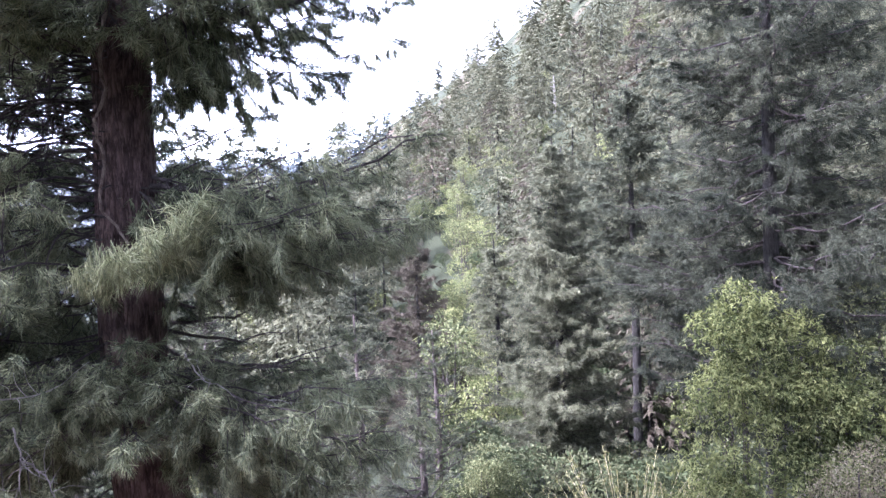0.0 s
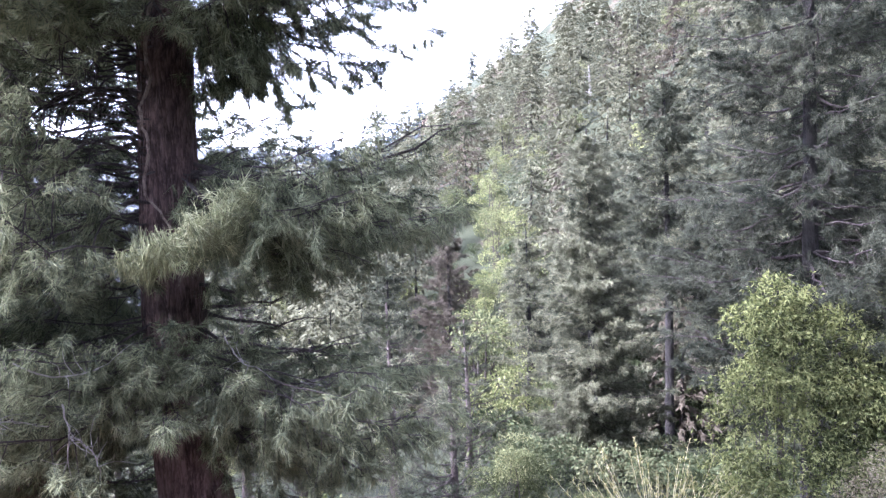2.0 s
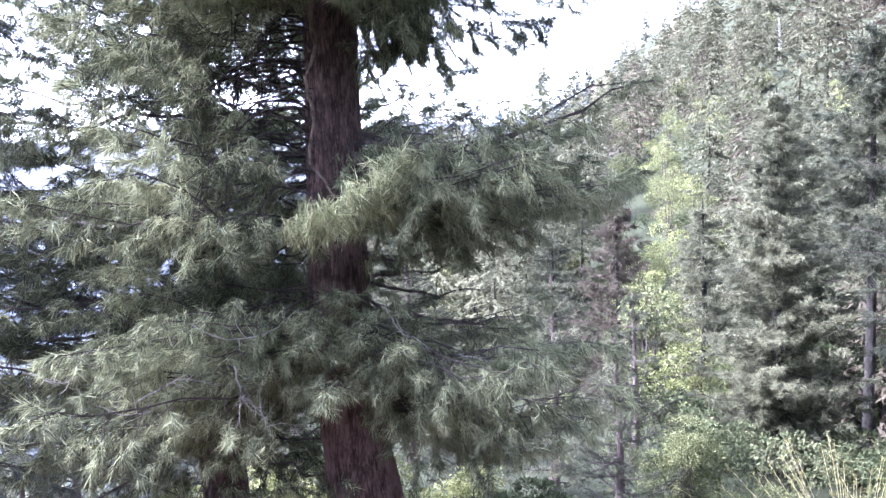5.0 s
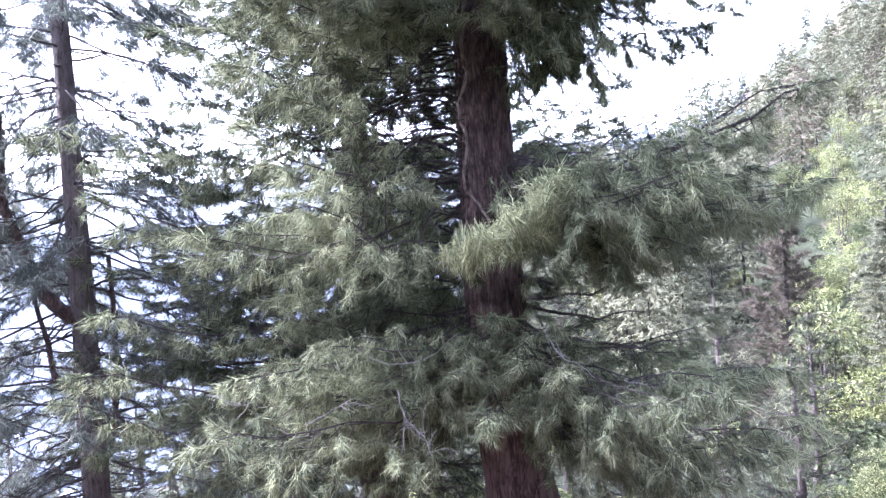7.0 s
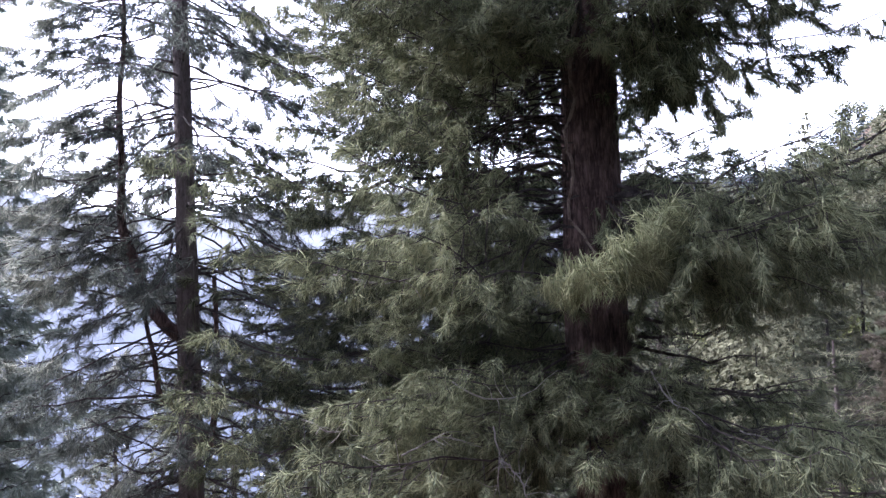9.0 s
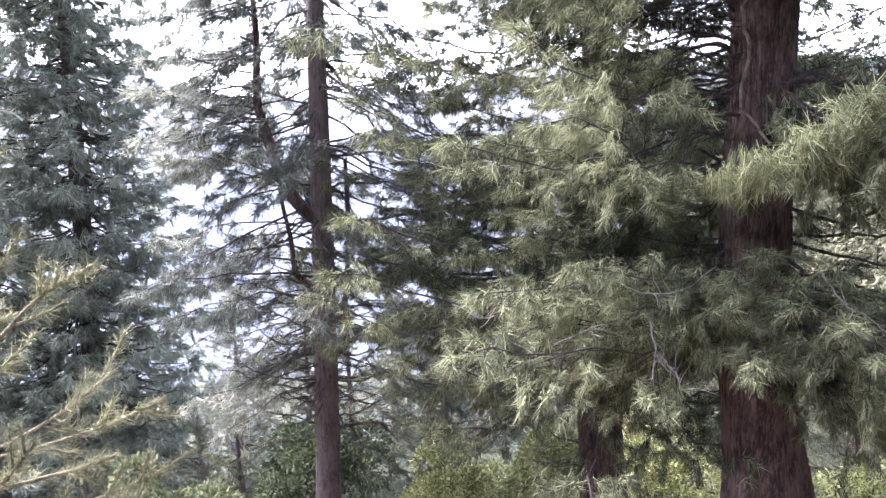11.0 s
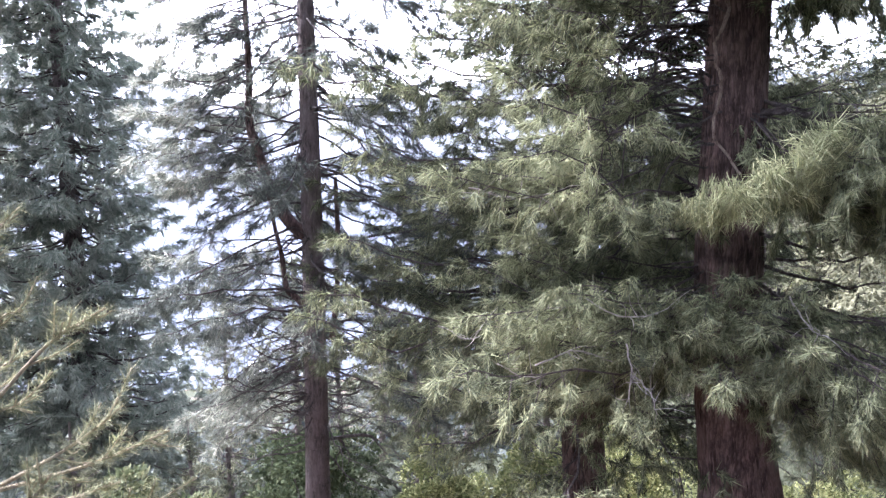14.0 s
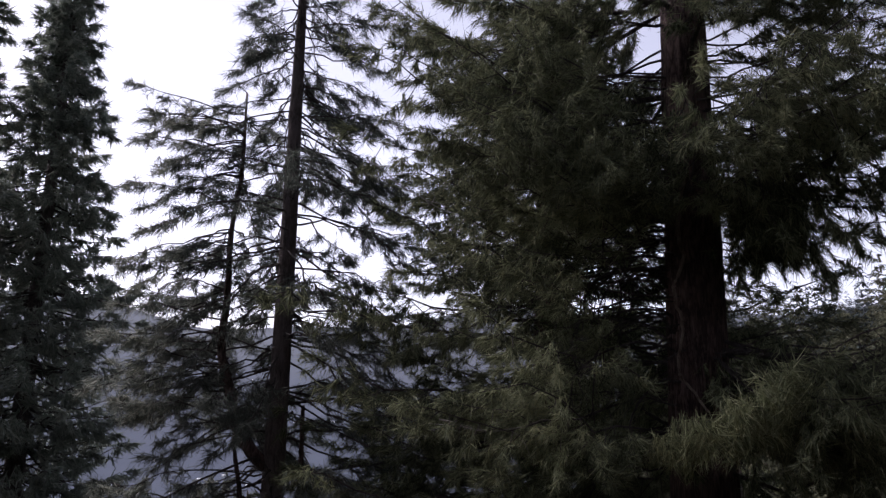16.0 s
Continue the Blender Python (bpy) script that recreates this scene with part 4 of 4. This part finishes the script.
# ---------------------------------------------------------------- shrubs
def bush(name, at, size, label, mat, seed, count=1500, leaf=0.12, width=0.06, group="", clumps=14, stems=True, sink=0.1, rise=0.0, category="shrub"):
    """A shrub: bent stems and an uneven crown of leaf clumps."""
    rs = np.random.RandomState(seed)
    x, y = at
    ob = thing(name, (x, y, ground_at(x, y) - sink), label, category, group)
    w, d, h = size
    wood, places, ways = Mesh(), [], []
    lobes = max(5, clumps // 4)
    for i in range(lobes):
        a, u = rs.uniform(0, 6.28), math.sqrt(rs.uniform(0, 1))
        z = rs.uniform(0.15, 0.85)
        shrink = math.sqrt(max(0.08, 1 - (z - 0.3) ** 2 / 0.45))
        c = np.array([math.cos(a) * u * w * 0.38 * shrink, math.sin(a) * u * d * 0.38 * shrink, rise + h * z])
        size_c = np.array([w, d, h * 0.8]) * rs.uniform(0.13, 0.24)
        k = int(count / lobes * 1.3)
        n = unit(rs.normal(0, 1, (k, 3)) + [0, 0, 0.35])
        dents = np.array([noise.noise(Vector(q * 2.2) + Vector((i * 5.1, seed, 0))) for q in n])
        q = n * (0.9 + 0.3 * dents[:, None]) * rs.uniform(0.72, 1.06, (k, 1)) * size_c
        keep = (dents > -0.28) & ((c + q)[:, 2] > 0)
        places.append((c + q)[keep])
        ways.append(n[keep])
        if stems:
            root = np.array([rs.normal(0, 0.08 * w), rs.normal(0, 0.08 * d), 0])
            s = np.linspace(0, 1, 6)[:, None]
            line = root * (1 - s) + c * s + np.array([0, 0, 0.1 * h]) * np.sin(s * np.pi)
            wood.add(*tube(line, np.linspace(0.03, 0.008, 6) * max(h / 2.5, 0.4), 4))
    if stems:
        tagged(part("stem", *wood.arrays(), M_LIMB, ob, smooth=True), kind="stuff")
    part("crown", *leaves(np.concatenate(places), rs, leaf, width, np.concatenate(ways) * 1.2, 0.7), mat, ob)
    return ob


# creeper-grown thicket under the dark pine
def creeper(at, top_x, top_h, depth, label, seed, lobes, per):
    """A thicket draped with hanging rosettes of narrow leaves: a lumpy bank with dark gaps between the drapes."""
    rs = np.random.RandomState(seed)
    x, y = at
    ob = thing("creeper_thicket", (x, y, ground_at(x, y) - 0.1), label, "shrub")
    wood, places, ways = Mesh(), [], []
    for i in range(lobes):
        u = rs.uniform(top_x[0], top_x[-1])
        top = np.interp(u, top_x, top_h)
        g = rs.uniform(0.0, 1.0) ** 0.8
        c = np.array([u, -depth * (0.5 - 0.45 * g ** 2) + rs.uniform(0, 0.5) * depth * (1 - 0.6 * g), 0.15 + (top - 0.45) * g])
        r = np.array([rs.uniform(0.3, 0.62), rs.uniform(0.3, 0.55), rs.uniform(0.25, 0.5)])
        n = unit(rs.normal(0, 1, (per, 3)) + [-0.15, -0.4, 0.35])
        gap = np.array([noise.noise(Vector((q[0] * 2.4 + i * 3.7, q[1] * 2.4, q[2] * 1.9 + seed))) for q in n])
        q = c + n * r * (0.85 + 0.55 * gap[:, None]) * rs.uniform(0.65, 1.1, (per, 1))
        keep = (gap > -0.06) & (q[:, 2] > 0.02) & (n[:, 2] > -0.5)
        places.append(q[keep])
        ways.append(n[keep])
        if i % 3 == 0:
            root = np.array([c[0] * 0.8, 0.2 * depth, 0])
            s = np.linspace(0, 1, 6)[:, None]
            wood.add(*tube(root * (1 - s) + c * s + np.array([0.1, 0, 0.1]) * np.sin(s * np.pi), np.linspace(0.014, 0.005, 6), 4))
    tagged(part("stem", *wood.arrays(), M_LIMB, ob, smooth=True), kind="stuff")
    c, n = np.concatenate(places), np.concatenate(ways)
    k = 6
    out = np.repeat(n, k, 0) * 0.5 + rs.normal(0, 0.75, (len(c) * k, 3)) + [0, 0, -0.35]
    part("crown", *leaves(np.repeat(c, k, 0) + rs.normal(0, 0.012, (len(c) * k, 3)), rs, 0.085, 0.024, unit(out), 0.2, 0.25), M_IVY, ob)


creeper((5.0, 11.3), (-1.25, -1.15, -0.6, -0.25, 0.4, 1.4), (4.4, 4.9, 5.7, 6.0, 5.5, 4.8), 2.0, "thicket draped with light green narrow-leaved creeper", 81, 170, 105)
creeper((6.9, 11.2), (-1.6, -0.6, 0.6, 1.6), (4.2, 4.6, 4.4, 4.0), 2.0, "lower thicket draped with olive creeper leaves", 82, 100, 85)
bush("shrub", (3.35, 12.6), (1.6, 1.6, 1.6), "dull green leafy shrub beside the creeper", M_LEAF_DULL, 83, 9000, 0.055, 0.024, clumps=44)
bush("shrub", (5.6, 20.5), (3.2, 2.6, 1.5), "dull green leafy shrub around the bare trunk", M_LEAF_DULL, 84, 4000, 0.16, 0.08, clumps=36)
bush("shrub", (0.7, 16.5), (2.6, 2.2, 2.1), "bright green leafy shrub", M_LEAF, 85, 16000, 0.06, 0.024, clumps=60)
bush("shrub", (8.3, 13.3), (2.6, 2.4, 7.2), "light green leafy small tree beside the creeper", M_LEAF, 88, 9000, 0.09, 0.045, clumps=90)
bush("shrub", (7.4, 28.5), (4.2, 3.0, 5.0), "dull green bushy growth behind the bare trunk", M_LEAF_DULL, 89, 6000, 0.17, 0.085, clumps=60)
bush("shrub", (5.3, 27.5), (3.4, 3.0, 4.2), "grey-green bushy growth behind the bare trunk", M_LEAF_DULL, 90, 6000, 0.17, 0.085, clumps=60)
bush("shrub", (2.2, 14.5), (2.4, 2.0, 1.3), "bright green low shrub with narrow leaves", M_LEAF, 86, 18000, 0.06, 0.018, clumps=60)


def broom(at, seed, h=1.5, mat=None, label="yellow-green shrub of upright thin stems"):
    rs = np.random.RandomState(seed)
    x, y = at
    ob = thing("broom_shrub", (x, y, ground_at(x, y)), label, "shrub")
    wood, pos, ways = Mesh(), [], []
    for i in range(130):
        a, t = rs.uniform(0, 6.28), rs.uniform(0.05, 0.95)
        d = np.array([math.cos(a) * t, math.sin(a) * t, 1.0])
        ln = h * rs.uniform(0.6, 1.1)
        s = np.linspace(0, 1, 5)[:, None]
        line = unit(d) * ln * s + np.array([math.cos(a), math.sin(a), -0.6]) * rs.uniform(0.1, 0.5) * h * 0.5 * s ** 2
        wood.add(*tube(line, np.linspace(0.005, 0.002, 5), 3))
        for u in np.linspace(0.25, 1, 12):
            pos.append(along(line, min(u, 0.99))[0])
            ways.append(d)
    part("stem", *wood.arrays(), M_TWIG_PALE, ob)
    part("crown", *needles(np.array(pos), np.array(ways), rs, count=7, length=0.11, width=0.009, bend=False, droop=0.0), mat or M_BROOM, ob)


broom((2.8, 11.3), 91, 2.7)
broom((3.5, 11.0), 92, 2.2)
bush("dry_shrub", (5.7, 9.6), (2.8, 1.6, 3.5), "dry brownish shrub of fine twigs below the creeper", M_DRY, 87, 16000, 0.05, 0.012, clumps=90)

# bright shrubs down the gully and under the hillside
def gully_shrubs():
    rs = np.random.RandomState(95)
    one = bush("gully_shrub", (0, 20), (3.4, 3.4, 3.2), "bright yellow-green leafy tree in the gully", M_LEAF_FRESH, 96, 2200, 0.14, 0.06, "leafy trees in the gully", 26, category="tree")
    two = bush("gully_shrub", (1, 21), (4.2, 4.2, 5.0), "light green leafy tree in the gully", M_LEAF, 97, 2200, 0.17, 0.07, "leafy trees in the gully", 26, category="tree")
    first = True
    for i in range(46):
        y = 26 + 60 * ((i + 0.5) / 46) ** 1.1
        x = y * (0.032 + 0.012 * math.sin(y * 0.15)) + rs.normal(0, 0.5 + y * 0.018)
        m = pose(x, y, ground_at(x, y) - 0.2, 0, 0, rs.uniform(0, 360)) @ Matrix.Diagonal((*[rs.uniform(0.6, 1.15)] * 3, 1))
        if i < 2:
            (one, two)[i].matrix_basis = m
        else:
            copy_thing((one, two)[int(rs.uniform() < 0.35)], m).matrix_basis = m
    # leafy growth between the conifers of the hillside
    for i in range(66):
        a = radians(rs.uniform(-40, 24))
        r = rs.uniform(38, 120) if i < 44 else rs.uniform(22, 42)
        x, y = -r * math.sin(a), r * math.cos(a)
        k = rs.uniform(0.7, 1.3) if r > 42 else rs.uniform(0.45, 0.75)
        m = pose(x, y, ground_at(x, y) - 0.2, 0, 0, rs.uniform(0, 360)) @ Matrix.Diagonal((k, k, k, 1))
        copy_thing((one, two)[int(rs.uniform() < 0.6)], m).matrix_basis = m

    low = bush("hillside_shrub", (2, 24), (2.6, 2.6, 1.9), "dull green low shrub on the hillside", M_LEAF_DULL, 98, 900, 0.13, 0.055, "low shrubs on the hillside", 22, stems=False)
    for i in range(160):
        a, r = radians(rs.uniform(-33, 8)), 17 + 38 * rs.uniform(0, 1) ** 0.9
        if i > 95:
            a, r = radians(rs.uniform(-8, 3)), rs.uniform(28, 80)
        x, y, k = -r * math.sin(a), r * math.cos(a), rs.uniform(0.6, 1.3) * max(1, r / 45)
        m = pose(x, y, ground_at(x, y) - 0.1, 0, 0, rs.uniform(0, 360)) @ Matrix.Diagonal((k, k, k, 1))
        if i:
            copy_thing(low, m).matrix_basis = m
        else:
            low.matrix_basis = m


gully_shrubs()

# shrubs behind the mound and on the valley slope
bush("shrub", (-7.55, 7.5), (1.4, 1.3, 2.1), "light green leafy shrub behind the mound", M_LEAF_FRESH, 101, 7000, 0.075, 0.036, clumps=60)
bush("shrub", (-6.8, 8.6), (2.1, 1.7, 2.2), "light green leafy shrub between the pines", M_LEAF_FRESH, 102, 8000, 0.08, 0.038, clumps=70)
bush("shrub", (-4.6, 10.6), (2.6, 1.8, 2.3), "light green leafy shrub behind the old pine", M_LEAF_FRESH, 103, 7000, 0.085, 0.04, clumps=60)
bush("shrub", (-6.0, 11.0), (2.4, 1.8, 2.6), "light green leafy shrub among young pines", M_LEAF_FRESH, 108, 6000, 0.085, 0.04, clumps=60)
bush("shrub", (-3.2, 11.4), (2.4, 1.8, 2.3), "yellow-green leafy shrub beyond the mound", M_LEAF_FRESH, 109, 6000, 0.085, 0.04, clumps=60)
bush("shrub", (-1.6, 10.4), (2.6, 1.8, 1.7), "dull green shrub behind the old pine", M_LEAF_DULL, 104, 3400, 0.11, 0.05, clumps=34)
bush("shrub", (-10.6, 7.6), (2.6, 2.2, 2.2), "dull green shrub below the slender pine", M_LEAF_DULL, 105, 3600, 0.12, 0.055, clumps=36)
bush("shrub", (-11.6, 5.2), (3.2, 2.6, 2.6), "dull green shrub on the valley slope", M_LEAF_DULL, 106, 4200, 0.13, 0.06, clumps=40)
bush("shrub", (-13.0, 9.6), (3.6, 3.0, 3.0), "grey-green shrub on the valley slope", M_LEAF_DULL, 107, 4200, 0.15, 0.07, clumps=40)
YG = "young pines on the valley slope"
for i, (x, y, h) in enumerate(((-12.6, 7.2, 2.7), (-10.4, 10.2, 4.0), (-8.6, 12.2, 4.6), (-6.2, 13.5, 4.2), (-15.8, 8.1, 2.6), (-13.0, 13.5, 6.0), (-3.4, 13.0, 4.0), (-0.6, 13.8, 4.2), (-15.5, 5.4, 3.0), (-16, 12.8, 5.5), (-2.2, 17, 5.5), (-6.5, 19, 7), (-11, 18, 7.5), (-0.4, 20, 5), (-21, 15, 8), (-18, 21, 9), (-11, 26, 9), (-24, 22, 10), (-16, 30, 11), (-29, 17, 9))):
    pine("young_pine", (x, y), "young grey-green pine with soft needles on the slope", h, 0.06 + 0.008 * h, 120 + i, 0.4, 0.36 * h ** 0.9, M_NEEDLE_RIGHT, M_BARK_THIN, count=10, length=max(0.17, 0.032 * h), width=max(0.014, 0.003 * h), whorl=0.36 * max(1, h / 6), per=7, step=0.26 * max(1, h / 5), tuft=0.19 * max(1, h / 5), group=YG, tilt=(0, 30), twigs=False)


# ---------------------------------------------------------------- young pine beside the path
# the sapling's stem and boughs
STEM = [(-4.01, 0.86, 1.59), (-3.99, 0.93, 2.55), (-3.99, 0.93, 2.87), (-3.99, 0.92, 3.10), (-4.00, 0.91, 3.32), (-3.99, 0.91, 3.60), (-3.99, 0.94, 3.89)]
BOUGHS = [
    (13, (-3.85, 1.07, 3.42), (-3.75, 1.18, 3.56), (-3.64, 1.33, 3.67)),
    (8, (-3.83, 1.13, 3.02), (-3.68, 1.24, 3.14), (-3.58, 1.35, 3.26)),
    (8, (-3.87, 1.16, 2.93), (-3.74, 1.35, 2.99), (-3.59, 1.55, 3.09)),
    (3, (-3.86, 1.02, 2.61), (-3.69, 1.22, 2.72), (-3.56, 1.39, 2.79), (-3.41, 1.57, 2.92)),
    (16, (-3.87, 1.00, 3.63), (-3.79, 1.07, 3.68)),
    (20, (-3.87, 0.99, 3.90), (-3.77, 0.98, 4.03)),
    (2, (-3.66, 1.00, 2.65), (-3.48, 1.19, 2.67), (-3.36, 1.34, 2.86)),
    (5, (-3.79, 0.91, 2.82), (-3.61, 0.97, 2.95), (-3.49, 1.03, 3.10)),
    (11, (-3.88, 0.95, 3.24), (-3.81, 1.00, 3.29), (-3.74, 1.06, 3.27)),
    (6, (-4.05, 1.08, 2.73), (-4.07, 1.34, 2.71), (-4.05, 1.52, 2.72)),
    (14, (-4.07, 1.03, 3.37), (-4.12, 1.19, 3.43)),
    (4, (-3.91, 0.83, 2.83), (-3.83, 0.71, 3.00)),
    (12, (-3.92, 0.79, 3.37), (-3.84, 0.68, 3.54)),
    (10, (-4.12, 0.82, 3.07), (-4.24, 0.70, 3.17)),
    (18, (-4.01, 0.87, 3.79), (-4.02, 0.80, 3.93)),
    (1, (-3.80, 0.88, 2.50), (-3.58, 1.06, 2.55), (-3.46, 1.25, 2.60)),
    (2, (-3.96, 1.05, 2.40), (-3.85, 1.47, 2.35), (-3.75, 1.69, 2.44)),
    (22, (-3.98, 0.97, 3.93), (-3.96, 1.02, 4.11)),
]


def sapling():
    rs = np.random.RandomState(131)
    x, y = -3.95, 0.98
    z0 = ground_at(x, y) - 0.05
    foot = np.array([x, y, z0])
    tree = thing("pine_sapling", (x, y, z0), "young pine with pale twigs and yellow-green needles beside the path", "tree")
    stem = curve(STEM, 24) - foot
    part("trunk", *tube(stem, np.linspace(0.024, 0.008, 24), 8), M_BARK_THIN, tree, smooth=True)
    for root, *rest in BOUGHS:
        p = curve([stem[root] + foot, *rest], 18) - foot
        ln = np.linalg.norm(p[-1] - p[0])
        wood = Mesh()
        wood.add(*tube(p, np.linspace(0.0105, 0.0045, 18), 6))
        pos, ways = [], []
        twigs = [(p, 0.62)]
        for q in range(int(ln / 0.11)):
            a, w = along(p, rs.uniform(0.2, 0.92))
            side = unit(np.cross(w, rs.normal(0, 1, 3)))
            e = a + unit(w * 0.9 + side * 0.8 + [0, 0, 0.15]) * rs.uniform(0.07, 0.24)
            t = curve([a, (a + e) / 2 + [0, 0, -0.012], e], 7)
            wood.add(*tube(t, np.linspace(0.0052, 0.003, 7), 5))
            twigs.append((t, 0.4))
        for t, start in twigs:
            tl = np.linalg.norm(t[-1] - t[0])
            for u in np.linspace(start, 0.995, max(3, int(tl * (1 - start) / 0.018))):
                a, w = along(t, u)
                pos.append(a)
                ways.append(w)
        limb = limb_part(tree, wood, M_TWIG_PALE)
        v, f = needles(np.array(pos), np.array(ways), rs, count=16, length=0.07, width=0.0029, spread=0.8, droop=0.0, bend=False)
        tagged(part("spray", v, f, M_NEEDLE_YOUNG, limb), kind="stuff")


sapling()

sapling()


# ---------------------------------------------------------------- stones, roots and litter on the mound
def stones():
    rs = np.random.RandomState(141)
    for i, (x, y, s) in enumerate(((-3.5, 6.75, 0.11), (-3.25, 6.6, 0.1), (-3.75, 6.9, 0.1), (-4.3, 6.3, 0.12), (-5.0, 6.0, 0.11), (-5.6, 5.9, 0.1), (-8.1, 5.7, 0.12), (-8.2, 6.3, 0.1))):
        bm = bmesh.new()
        bmesh.ops.create_icosphere(bm, subdivisions=2, radius=s)
        for v in bm.verts:
            k = 1 + 0.45 * noise.noise(v.co * 7 + Vector((i * 3.1, 0, 0)))
            v.co = Vector((v.co.x * k * 1.3, v.co.y * k, v.co.z * k * 0.55))
        me = bpy.data.meshes.new("stone")
        bm.to_mesh(me)
        bm.free()
        me.materials.append(M_STONE)
        ob = new("stone", me)
        ob.matrix_world = pose(x, y, ground_at(x, y) + s * 0.08, 0, 0, rs.uniform(0, 360))
        tagged(ob, "reddish-grey stone lying in fallen pine needles", "stone", "stones on the mound")


stones()


def litter():
    rs = np.random.RandomState(151)
    k = 9000
    x, y = rs.normal(-4.2, 2.0, k), rs.normal(6.3, 1.0, k)
    pos = np.stack([x, y, height(x, y) + 0.01], -1)
    way = rs.normal(0, 1, (k, 3)) * [1, 1, 0.12]
    v, f = needles(pos, way, rs, count=3, length=0.16, width=0.007, spread=0.4, droop=0.05, bend=False)
    m = foliage("needles_fallen", (0.12, 0.066, 0.044), (0.21, 0.128, 0.088), (0.3, 0.215, 0.15), 2.0, 0.0)
    ob = new("fallen_needles", tri_mesh("fallen_needles", v, f, m))
    tagged(ob, "red-brown fallen pine needles covering the mound", "litter", kind="stuff")


litter()


# ---------------------------------------------------------------- town across the valley
def town():
    rs = np.random.RandomState(161)
    mesh = Mesh()
    for i in range(110):
        a = radians(rs.uniform(42, 78))
        r = 960 + 1900 * rs.uniform(0, 1) ** 1.4
        t = (r - 930) / 2870
        crest = 380 + 60 * math.sin(a * 5.0) + 40 * math.sin(a * 11 + 1) + 25 * math.sin(a * 23)
        z = -330 + (crest + 330) * t ** 0.9 + 20 * math.sin(a * 40 + t * 9) * t * (1 - t)
        w, d, h = rs.uniform(4, 10), rs.uniform(4, 7), rs.uniform(3, 5)
        c, s = math.cos(a), math.sin(a)
        box = np.array([[-1, -1, -1], [1, -1, -1], [1, 1, -1], [-1, 1, -1], [-1, -1, 1], [1, -1, 1], [1, 1, 1], [-1, 1, 1], [-1, 0, 1.5], [1, 0, 1.5]]) * 0.5 * [w, d, h]
        v = np.stack([box[:, 0] * c - box[:, 1] * s - r * math.sin(a), box[:, 0] * s + box[:, 1] * c + r * math.cos(a), box[:, 2] + z + h * 0.3], -1)
        mesh.add(v, [[0, 1, 5], [0, 5, 4], [1, 2, 6], [1, 6, 5], [2, 3, 7], [2, 7, 6], [3, 0, 4], [3, 4, 7], [4, 5, 9], [4, 9, 8], [6, 7, 8], [6, 8, 9], [5, 6, 9], [7, 4, 8]])
    ob = new("far_houses", tri_mesh("far_houses", *mesh.arrays(), M_WHITE))
    tagged(ob, "white houses scattered over the hazy far mountainside", "houses", kind="stuff")


town()


# ---------------------------------------------------------------- low growth on the forest floor
def undergrowth():
    rs = np.random.RandomState(171)
    k = 1500
    r, a = 9.5 + 32 * rs.uniform(0, 1, k) ** 1.3, np.radians(rs.uniform(-38, 74, k))
    r, a = np.concatenate([r, 8 + 8 * rs.uniform(0, 1, 900)]), np.concatenate([a, np.radians(rs.uniform(14, 78, 900))])
    x, y = -r * np.sin(a), r * np.cos(a)
    keep = (np.hypot(x + 3.5, y - 6.8) > 3.4) & (np.hypot(x + 8.6, y - 6.0) > 1.8)
    x, y, r = x[keep], y[keep], r[keep]
    n = 44
    size = (0.18 + 0.012 * r)[:, None]
    px = x[:, None] + rs.normal(0, 1, (len(x), n)) * size * 1.5
    py = y[:, None] + rs.normal(0, 1, (len(x), n)) * size * 1.5
    pz = height(px, py) + np.abs(rs.normal(0, 0.6, px.shape)) * size
    v, f = leaves(np.stack([px, py, pz], -1).reshape(-1, 3), rs, 0.075, 0.024, np.array([0, 0, 0.8]), 1.0, 0.0)
    ob = new("undergrowth", tri_mesh("undergrowth", v, f, M_LEAF_DULL))
    tagged(ob, "low green plants and ferns covering the forest floor", "undergrowth", kind="stuff")


undergrowth()
